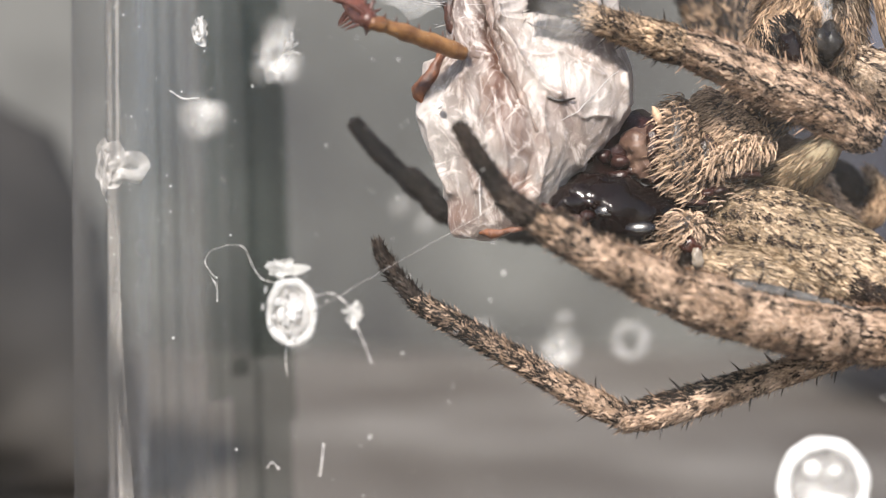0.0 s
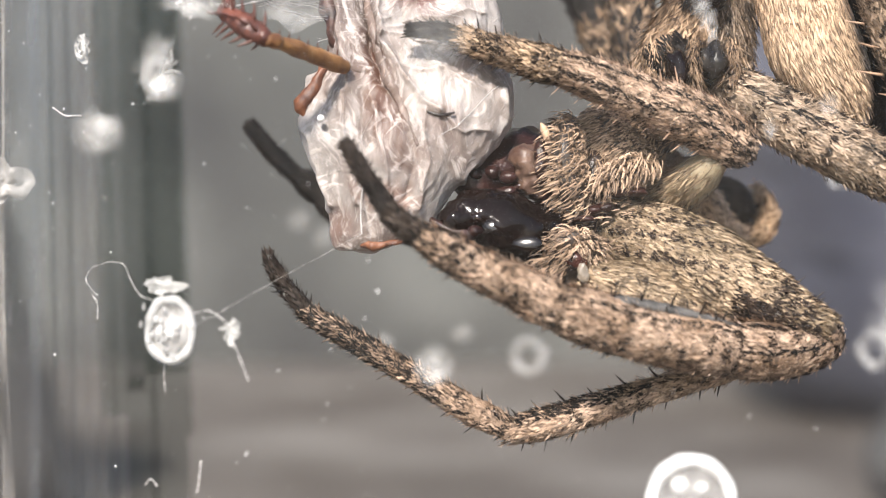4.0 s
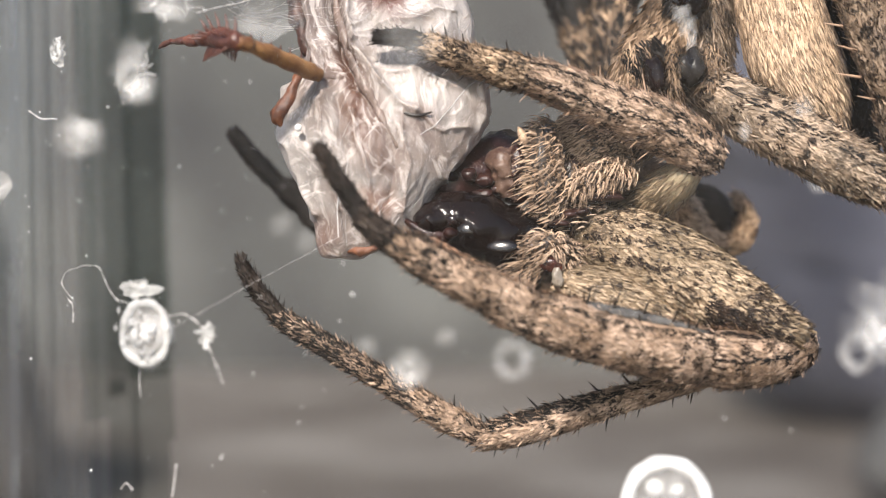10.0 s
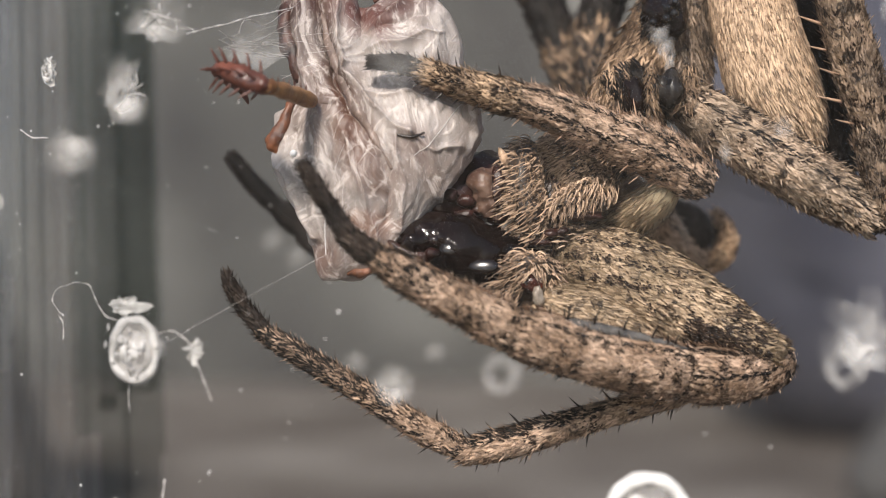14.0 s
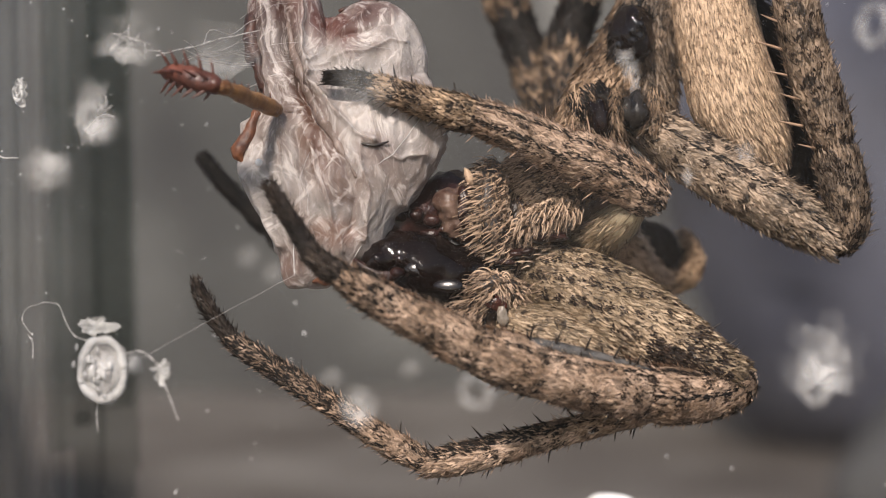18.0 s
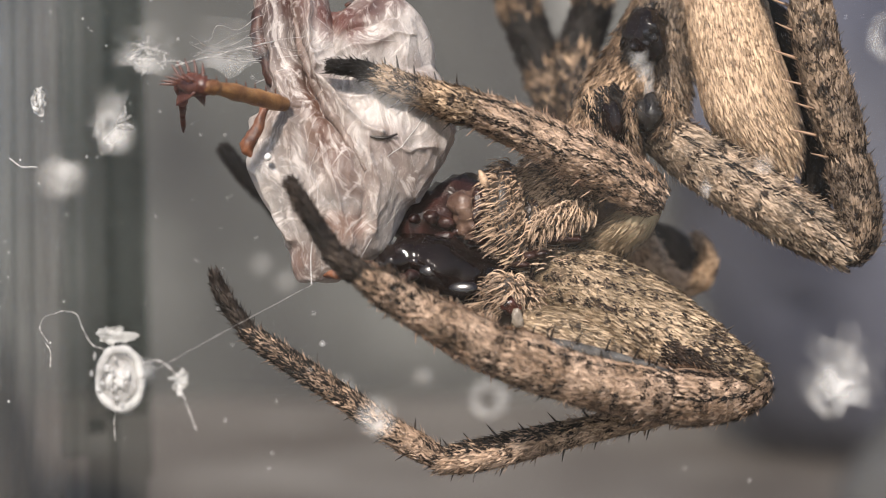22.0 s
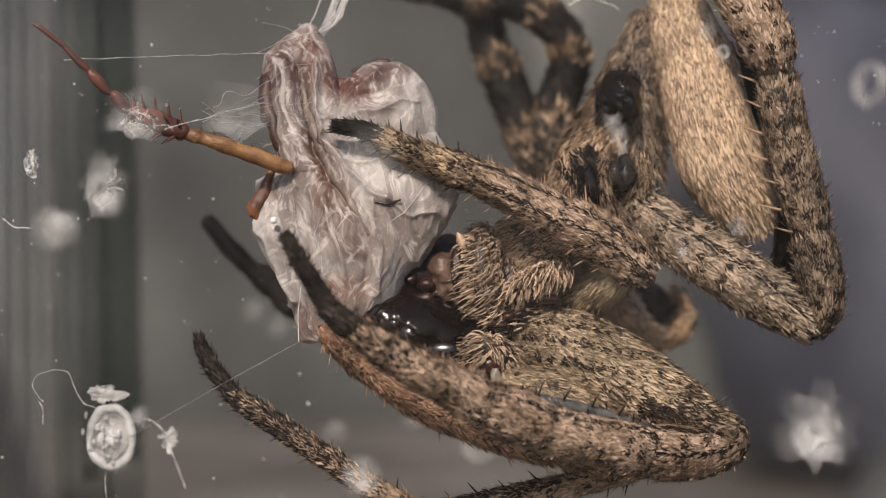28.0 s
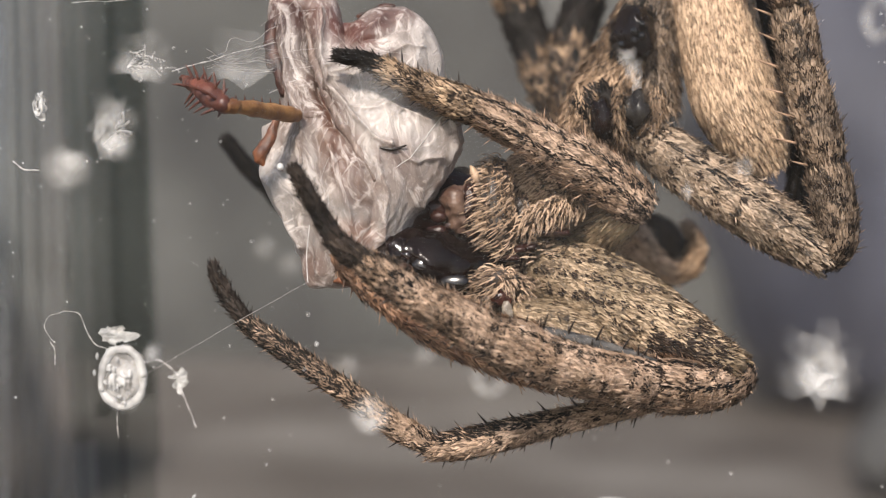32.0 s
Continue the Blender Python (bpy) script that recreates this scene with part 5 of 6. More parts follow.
def folded(me, rows):
    """Raise a skin along its normals by its pleats and by ridged noise: rows of height, size and stretch along z, in millimetres."""
    n = len(me.vertices)
    co, no = np.empty(n * 3), np.empty(n * 3)
    me.vertices.foreach_get("co", co)
    me.vertices.foreach_get("normal", no)
    co, no = co.reshape(-1, 3) / K, no.reshape(-1, 3)
    sway = np.array([noise.noise_vector(Vector(p) / 0.45)[:] for p in co]) * 0.09
    rise = pleated(co[:, 0] + sway[:, 0], co[:, 2] + sway[:, 2]) * (no[:, 1] < 0.2)
    for k, (height, size, stretch) in enumerate(rows):
        q = co / np.array([size, size, size * stretch]) + k * 3.7
        rise += np.array([height * (1 - 2 * abs(noise.noise(Vector(p)))) for p in q])
    co = (co + no * rise[:, None]) * K
    me.vertices.foreach_set("co", co.ravel())
    me.polygons.foreach_set("use_smooth", [True] * len(me.polygons))
    me.materials.clear()
    me.update()
    return me


def loft(rows, sides=26):
    """A closed skin through flattened round sections: rows of height, left and right edge, depth of the middle and half-depth."""
    p = np.array(rows, float)
    rings = 4 * len(p)
    s = np.linspace(0, len(p) - 1, rings)
    z, left, right, y, deep = (np.interp(s, np.arange(len(p)), p[:, k]) for k in range(5))
    a = np.linspace(0, 2 * np.pi, sides, endpoint=False)
    cx, cy = np.sign(np.cos(a)) * np.abs(np.cos(a)) ** 0.8, np.sign(np.sin(a)) * np.abs(np.sin(a)) ** 0.8
    x = ((left + right) / 2)[:, None] + ((right - left) / 2)[:, None] * cx
    v = np.stack([x, y[:, None] + deep[:, None] * cy, np.broadcast_to(z[:, None], x.shape)], 2).reshape(-1, 3)
    f = [[i * sides + j, (i + 1) * sides + j, (i + 1) * sides + (j + 1) % sides, i * sides + (j + 1) % sides] for i in range(rings - 1) for j in range(sides)]
    f += [list(range(sides)), list(range((rings - 1) * sides, rings * sides))[::-1]]
    return v, f


def build_prey():
    from mathutils.bvhtree import BVHTree
    o = np.array(PREY)
    ob = thing("wrapped_prey", "insect wrapped in white silk, held by the spider", "prey", PREY)
    stem = loft([(2.95, 0.1, 0.3, 1.5, 0.15), (2.5, -0.4, 0.57, 1.45, 0.36), (2.05, -0.55, 0.74, 1.35, 0.45), (1.6, -0.58, 0.86, 1.25, 0.5), (1.1, -0.48, 0.96, 1.15, 0.52), (0.5, -0.3, 1.2, 1.0, 0.6), (0.0, -0.3, 1.6, 0.9, 0.65)])
    sack = loft([(0.95, -0.1, 2.6, 1.3, 0.35), (0.6, -0.2, 2.9, 1.15, 0.6), (0.2, -0.3, 3.03, 1.05, 0.72), (-0.2, -0.56, 3.07, 0.95, 0.8), (-0.6, -0.6, 2.97, 0.9, 0.86), (-1.06, -0.68, 2.72, 0.85, 0.86), (-1.5, -0.55, 2.44, 0.8, 0.8),
                 (-1.94, -0.27, 2.18, 0.8, 0.72), (-2.38, -0.04, 1.97, 0.8, 0.6), (-2.71, 0.06, 1.8, 0.8, 0.5), (-3.04, 0.1, 1.3, 0.8, 0.38), (-3.26, 0.2, 0.9, 0.8, 0.2)])
    lobe = blob((1.72, 1.35, 0.9, 1.06, 0.8, 1.3), 4, 0.03, 3.0, 0.8)
    web = loft([(1.9, 0.4, 1.3, 1.5, 0.2), (1.3, 0.4, 1.9, 1.45, 0.4), (0.6, 0.3, 2.2, 1.3, 0.5)])
    skin_of = folded(melted("bundle", [stem, sack, lobe, web], silk_body, 0.028, 12), [(0.05, 0.9, 1.8), (0.032, 0.42, 2.4), (0.014, 0.17, 3.0), (0.005, 0.07, 3.0)])
    skin_of.materials.append(silk_body)
    part("bundle", skin_of, ob, "white silk bundle with brown patches showing through")
    v, f = [], []
    for me in (skin_of,):
        f += [[i + len(v) for i in p.vertices] for p in me.polygons]
        v += [p.co / K for p in me.vertices]
    tree_of = BVHTree.FromPolygons(v, f)
    line = []
    for x, z, r in ((0.12, 1.75, 0.05), (0.28, 1.2, 0.11), (0.46, 0.7, 0.12), (0.66, 0.25, 0.13), (0.9, -0.2, 0.11), (1.1, -0.55, 0.08), (1.3, -0.9, 0.05), (1.5, -1.25, 0.02)):
        at = tree_of.ray_cast(Vector((x, -6, z)), Vector((0, 1, 0)))[0]
        line.append((x, at.y + 0.72 * r, z, r))
    part("hidden_leg", mesh_of("hidden_leg", *limb(line, 34, 14, 0.06, 7.0), silk_brown), ob, "brown leg showing through the silk")
    rng = random.Random(5)
    pieces = []
    for k in range(14):
        x, z = rng.uniform(-0.7, 3.0), rng.uniform(-3.3, 2.9)
        if z < 0.4 and x < 1.6:
            d = (rng.gauss(-0.1, 0.35), 0, -1)
        elif z > 0.2:
            d = (rng.gauss(0.5, 0.7), 0, rng.choice((-1, 1)) * rng.uniform(0.2, 1))
        else:
            d = (rng.gauss(0, 1), 0, rng.gauss(0, 1))
        hit_at = tree_of.ray_cast(Vector((x, -6, z)), Vector((0, 1, 0)))[0]
        if hit_at is None:
            continue
        pts = over_silk(tree_of, hit_at, d, rng.randint(14, 34), 0.09, 0.002)
        if len(pts) > 4:
            pieces.append(thread([tuple(p) for p in pts[:: max(1, len(pts) // 7)]], 0.002 + 0.007 * rng.random() ** 4, 4, 0.02, 26, k))
    part("strands", mesh_of("strands", *joined(*pieces), silk_dull), ob, "criss-crossing white silk threads", kind="stuff")
    wrap = []
    for k in range(9):
        z = rng.uniform(0.3, 2.6)
        a = (-0.78 + 0.2 * rng.random(), 0.75, z + rng.gauss(0, 0.25))
        b = (rng.uniform(0.0, 0.7), 0.62, z + rng.gauss(0.1, 0.5))
        m = ((a[0] + b[0]) / 2, 0.35 + 0.2 * rng.random(), (a[2] + b[2]) / 2 + rng.gauss(0, 0.06))
        wrap.append(thread([a, m, b], 0.002 + 0.006 * rng.random() ** 3, 4, 0.05, 22, k))
    part("wrap", mesh_of("wrap", *joined(*wrap), silk_dull), ob, "silk threads across the neck of the bundle", kind="stuff")
    veil = []
    for k in range(12):
        s = rng.random()
        a = (-1.65 + 0.25 * rng.random() - o[0] + 0.25, 31.9 - o[1], 4.55 + 0.35 * rng.random() - o[2])
        b = (0.0 - o[0], 33.3 - o[1], 4.4 + 1.2 * rng.random() - o[2])
        m = ((a[0] + b[0]) / 2, (a[1] + b[1]) / 2, (a[2] + b[2]) / 2 - 0.12 * rng.random())
        veil.append(thread([a, m, b], 0.0015 + 0.005 * rng.random() ** 3, 4, 0.2, 18, k))
    part("gauze", mesh_of("gauze", *patch_of(0.8, 0.5, 5.0, 0.2, 0.0, 0.8), smear_gauze), ob, "faint gauze of silk", at=(-1.05, 0.1, 1.1))
    part("veil", mesh_of("veil", *joined(*veil), silk_dull), ob, "loose veil of silk threads", kind="stuff")
    for name, rows, mat, label in (("dark_leg", ((-0.3, 1.3, 2.5, 0.12), (-0.5, 1.05, 1.9, 0.17), (-0.54, 0.85, 1.4, 0.17), (-0.42, 0.62, 0.95, 0.15), (-0.3, 0.55, 0.6, 0.12), (-0.2, 0.55, 0.3, 0.06)), shell_brown, "dark brown leg at the edge of the silk"),
                                   ("rim", ((1.1, 1.3, 2.05, 0.03), (1.6, 1.3, 2.24, 0.06), (2.1, 1.3, 2.02, 0.05), (2.5, 1.32, 1.55, 0.06), (2.74, 1.35, 1.0, 0.05), (2.8, 1.35, 0.5, 0.02)), shell_brown, "dark brown edge of the wrapped body"),
                                   ("stub", ((-0.4, 0.55, 0.0, 0.08), (-0.52, 0.48, -0.3, 0.13), (-0.64, 0.42, -0.58, 0.12), (-0.74, 0.4, -0.8, 0.1), (-0.68, 0.38, -0.92, 0.08), (-0.56, 0.4, -1.0, 0.04)), shell_rust, "short orange-brown leg stub"),
                                   ("claw", ((0.55, 0.55, -3.2, 0.04), (0.85, 0.5, -3.2, 0.07), (1.2, 0.45, -3.1, 0.07), (1.55, 0.45, -2.95, 0.05)), shell_rust, "orange and dark leg end under the silk"),
                                   ("antler", ((1.6, -0.06, -0.62, 0.02), (1.85, -0.1, -0.66, 0.03), (2.1, -0.02, -0.58, 0.018)), skin_spine, "tiny dark claw in the silk")):
        part(name, mesh_of(name, *limb(list(rows), 30, 16, 0.09 if rows[1][3] > 0.05 else 0.0, 2.0), mat), ob, label)
    part("bead", mesh_of("bead", *blob((-0.32, -0.05, -0.98, 0.07, 0.06, 0.075), 3, 0.05), residue_glint_white), ob, "tiny white bead on the silk")
    # the free leg: three stiff segments, each built along x from its own joint
    thigh = part("thigh", mesh_of("thigh", *limb([(0, 0, 0, 0.14), (0.4, 0, 0.01, 0.155), (0.9, 0, 0.02, 0.15), (1.4, 0, 0.03, 0.145), (1.75, 0, 0.02, 0.125), (1.88, 0, 0.02, 0.14), (2.1, 0, 0, 0.11)], 40, 16, 0.025, 1.0), shell_orange), ob, "orange-brown shiny thigh")
    shin = part("shin", mesh_of("shin", *limb([(0, 0, 0, 0.14), (0.4, 0, 0.03, 0.19), (0.8, 0, 0.03, 0.19), (1.1, 0, 0, 0.12)], 18, 16, 0.06, 2.0), shell_red), ob, "dark red spiny shin")
    foot = part("foot", mesh_of("foot", *limb([(0, 0, 0, 0.07), (0.12, 0, 0.01, 0.12), (0.42, 0, 0.03, 0.12), (0.5, 0, 0.02, 0.07), (0.62, 0, 0, 0.10), (1.0, 0, 0.03, 0.085), (1.08, 0, 0.03, 0.055), (1.2, 0, 0.04, 0.075), (1.6, 0, 0.05, 0.065), (1.68, 0, 0.05, 0.045), (1.8, 0, 0.05, 0.058), (2.15, 0, 0.02, 0.05), (2.4, 0, -0.04, 0.025)], 56, 12, 0.03, 3.0), shell_red), ob, "red jointed foot")
    shin_spec = [(0, 0, 0, 0.14), (0.4, 0, 0.03, 0.19), (0.8, 0, 0.03, 0.19), (1.1, 0, 0, 0.12)]
    spines(shin, shin_spec, [(s, a + 40 * s, 0.95) for s in (0.15, 0.35, 0.55, 0.75, 0.92) for a in (5, 75, 150, 220, 300)], red_spine)
    spines(thigh, [(0, 0, 0, 0.17), (2.1, 0, 0, 0.13)], [(s, a, 0.45) for s in (0.15, 0.27, 0.39, 0.51, 0.63, 0.75, 0.87) for a in (175, 120)], red_spine)
    return ob, thigh, shin, foot


red_spine = spike_mesh("spine", shell_red, 0.32, 0.036)


# ---- marks and residue on the glass ----
def on_wall(x, z, front, inset):
    """A place on the vial's inner wall and the axes there: along the wall and into the vial."""
    y = wall_y(x, front)
    inward = Vector((VX - x, VY - y, 0)).normalized()
    return Vector((x, y, z)) + inward * inset, inward.cross(Vector((0, 0, 1))), inward


def mark(name, label, category, x, z, front, pieces, material, group="marks on the glass", piece="crust", facing=False):
    """A thing that sticks to the wall: pieces are meshes in its own space, x along the wall, y into the vial, z up."""
    p, along, inward = on_wall(x, z, front, 0.0)
    if along.x < 0:
        along = -along
    ob = thing(name, label, category, p, group)
    if facing:
        along, inward = Vector((1, 0, 0)), Vector((0, -1, 0))
    turn = Matrix((along, inward, Vector((0, 0, 1)))).transposed()
    for v, f, *own in pieces:
        w = np.asarray(v) @ np.array(turn.transposed())
        part(piece, mesh_of(piece, w, f, own[0] if own else material), ob)
    return ob


def ring_of(rx, rz, thick, depth, seed, wobble=0.0):
    """An uneven ring, as a drop leaves when it dries."""
    pts = []
    for a in np.linspace(0, 2 * math.pi, 22):
        w = 1 + wobble * noise.noise(Vector((math.cos(a), math.sin(a), seed + 9)) * 1.7)
        pts.append((rx * w * math.cos(a), depth * 0.5, rz * w * math.sin(a), thick * (1 + (0.45 + 1.5 * wobble) * noise.noise(Vector((math.cos(a), math.sin(a), seed)) * 2))))
    return limb(pts, 66, 10, thick * (0.35 + wobble), seed)


def crumpled(rx, rz, seed, depth=0.2, ragged=0.5):
    """A thin crumpled scrap with creases and a ragged rim."""
    v, f = patch_of(rx, rz, seed, 0.0, 0.06, ragged)
    v = np.asarray(v, float)
    v[:, 1] += [depth * (abs(noise.noise(Vector((x / rx * 1.3, seed, z / rz * 1.3)))) + 0.5 * abs(noise.noise(Vector((x / rx * 3, seed + 4, z / rz * 3))))) for x, y, z in v]
    return v, f


def fluffy(arms, seed):
    """Several ragged patches laid over one another at different slants: rows of half-length, half-width, slant in degrees, shift in x and z."""
    out = []
    for k, (rx, rz, turn, dx, dz) in enumerate(arms):
        v, f = patch_of(rx, rz, seed + turn, 0.12, 0.04 + 0.02 * k, 0.9)
        out.append((np.asarray(v) @ np.array(Matrix.Rotation(radians(turn), 3, "Y")) + np.array([dx, 0, dz]), f))
    return out


def build_marks():
    rng = random.Random(17)
    crumbs = [blob((rng.gauss(-0.06, 0.13), 0.2, rng.gauss(-0.02, 0.2), 0.02 + 0.04 * rng.random(), 0.03, 0.03 + 0.05 * rng.random()), 2, 0.4, k, 0.1) for k in range(26)]
    mark("dried_drop", "oval whitish dried drop with a crusted ring", "droplet", -2.66, -1.04, True,
         [(*patch_of(0.44, 0.60, 3.0, 0.16, 0.02, 0.2), smear_drop), (*ring_of(0.38, 0.52, 0.07, 0.2, 1.0, 0.08), residue_thin), (*crumpled(0.3, 0.4, 5.0, 0.2, 0.5), residue_flake), (*crumpled(0.16, 0.2, 8.0, 0.2, 0.7), residue_grey), *crumbs], residue_thin, facing=True)
    mark("silk_scrap", "small torn scrap of white silk above a dried drop", "silk scrap", -2.95, -0.28, True, [crumpled(0.46, 0.16, 4.0, 0.15, 0.9), crumpled(0.2, 0.2, 7.0, 0.15, 0.7)], residue_thin)
    mark("silk_scrap", "small three-cornered scrap of white silk", "silk scrap", -1.6, -1.02, True, [crumpled(0.26, 0.13, 6.0, 0.15, 0.9), crumpled(0.1, 0.22, 6.5, 0.12, 0.6)], residue_thin)
    mark("dried_drop", "small pale dried drop", "droplet", -4.63, 4.0, True, [crumpled(0.2, 0.24, 3.0, 0.15, 0.5), ring_of(0.16, 0.2, 0.03, 0.1, 3.0, 0.4), (*ring_of(0.1, 0.1, 0.024, 0.14, 5.0, 0.4), residue_grey)], residue_thin)
    mark("white_fluff", "ragged tuft of white fluff on the glass", "fluff", -2.95, 3.5, True, [*fluffy(((0.42, 0.75, 12, 0, 0), (0.3, 0.6, -50, -0.1, 0.25), (0.3, 0.5, 60, 0.15, -0.25)), 8.0), *[(*thread([(0.05, 0.15, 0.06 * k - 0.1), (0.25, 0.14, 0.1 * k - 0.1), (0.48 - 0.1 * (k % 3), 0.1, 0.2 * k - 0.15)], 0.016, 5, 0.05, 10, k), residue_thin) for k in range(3)]], smear_fluff)
    mark("flake", "folded translucent white flake on the glass", "flake", -6.72, 1.6, True, [crumpled(0.46, 0.46, 9.0, 0.35, 0.5), (np.asarray(crumpled(0.16, 0.5, 12.0, 0.3, 0.6)[0]) + np.array([-0.3, 0.05, 0.1]), crumpled(0.16, 0.5, 12.0)[1])], residue_flake, facing=True)
    mark("white_smudge", "soft white smudge on the glass", "smudge", 1.85, -1.5, True, [patch_of(0.46, 0.46, 11.0)], smear_small)
    mark("white_smudge", "soft white smudge on the glass", "smudge", 1.95, 3.85, True, [patch_of(0.64, 0.64, 12.0)], smear_wide)
    mark("white_smudge", "soft white smudge on the glass", "smudge", 7.65, 5.98, True, [patch_of(0.22, 0.22, 15.0)], smear_dot)
    mark("white_smudge", "soft white smudge on the glass", "smudge", 8.21, 2.7, True, [patch_of(0.2, 0.22, 16.0)], smear_dot)
    mark("white_smudge", "narrow white smudge on the glass", "smudge", 7.21, 2.28, True, [patch_of(0.06, 0.2, 17.0), patch_of(0.12, 0.07, 18.0)], smear_dot)
    mark("dried_drop", "tiny ring-shaped dried drop", "droplet", 7.93, 5.59, True, [ring_of(0.09, 0.1, 0.022, 0.06, 6.0, 0.2)], residue_grey)
    arms = [(np.asarray(patch_of(rx, rz, 14.0 + turn, 0.12, 0.04 + 0.02 * k, 0.7)[0]) @ np.array(Matrix.Rotation(radians(turn), 3, "Y")), patch_of(rx, rz, 14.0)[1]) for k, (rx, rz, turn) in enumerate(((1.05, 0.4, -35), (0.95, 0.42, 20), (0.8, 0.5, 85)))]
    mark("white_fluff", "ragged star-shaped white fluff on the glass", "fluff", 9.63, -0.72, True, arms, smear_star)
    # white ring and blobs paint the bright rim and glints of clear water
    mark("water_drop", "round drop of water, its bright rim and glints painted in solid white", "droplet", 5.95, -3.65, True, [ring_of(0.64, 0.66, 0.10, 0.2, 20.0), blob((-0.2, 0.1, 0.26, 0.17, 0.05, 0.14), 3, 0.2, 24.0, 0.4), blob((0.16, 0.1, 0.24, 0.11, 0.05, 0.1), 3, 0.2, 24.0, 0.4), blob((0.05, 0.05, -0.3, 0.3, 0.1, 0.16), 3, 0.15, 21.0, 0.4), (*patch_of(0.64, 0.64, 22.0, 0.02, 0.04, 0.05), smear_drop)], residue_glint_white, piece="rim")
    for x, z, r, s in ((-6.95, 3.24, 0.60, 1.0), (-1.5, 0.5, 0.55, 1.1), (-5.75, 4.6, 0.34, 1.2), (2.6, -2.4, 0.22, 1.0), (0.2, -2.7, 0.3, 1.0), (-2.2, 1.0, 0.6, 1.0)):
        mark("white_spot", "round white spot on the rear wall", "spot", x, z, False, [patch_of(r * 1.25, r * s, x, 0.1, 0.35)], smear_round if r > 0.4 and x < -3 else smear_far, "spots on the rear wall", facing=True)
    for x, z, r in ((14.3, -2.65, 0.55), (15.6, 7.5, 0.6), (4.6, -3.1, 0.55), (13.4, 2.3, 0.3)):
        mark("water_drop", "ring-shaped drop on the rear wall", "droplet", x, z, False, [ring_of(r * 0.8, r * 0.85, r * 0.3, 0.2, x)], residue_faint, "drops on the rear wall", "rim")
    for x, z, c, r in ((-5.2, -2.0, 0.22, 0.4),):
        mark("white_spot", "pale smear on the rear wall", "smear", x, z, False, [patch_of(c * 1.3, r * 0.8, x)], smear_far, "spots on the rear wall")
    rng = random.Random(8)
    specks = []
    for k in range(440):
        x, z = (rng.uniform(-7.5, 1) if rng.random() < 0.8 else rng.uniform(1, 13)), rng.uniform(-5, 9)
        if k > 370:
            x, z = rng.uniform(9.5, 13), rng.uniform(4.5, 8.5)
        p, _, inward = on_wall(x, z, True, 0.01)
        r = 0.007 + 0.016 * rng.random() ** 5
        specks.append(blob((*p, r, r, r * rng.uniform(0.7, 1.6)), 1, 0.3, rng.random() * 9, 0.05))
    dust = thing("dust_specks", "fine white dust specks on the glass", "dust", kind="stuff")
    part("specks", mesh_of("specks", *joined(*specks), residue_glint_white), dust, kind="stuff")


def silk_line(label, points, r=0.014, beads=1.0, wiggle=0.02, rings=40, seed=0.0):
    ob = thing("silk_line", label, "silk thread", group="silk threads")
    part("strand", mesh_of("strand", *thread(points, r * 0.8, 5, wiggle, rings, seed, beads), silk_dull), ob)
    return ob


def wall_at(x, z, inset=0.03):
    return tuple(on_wall(x, z, True, inset)[0])


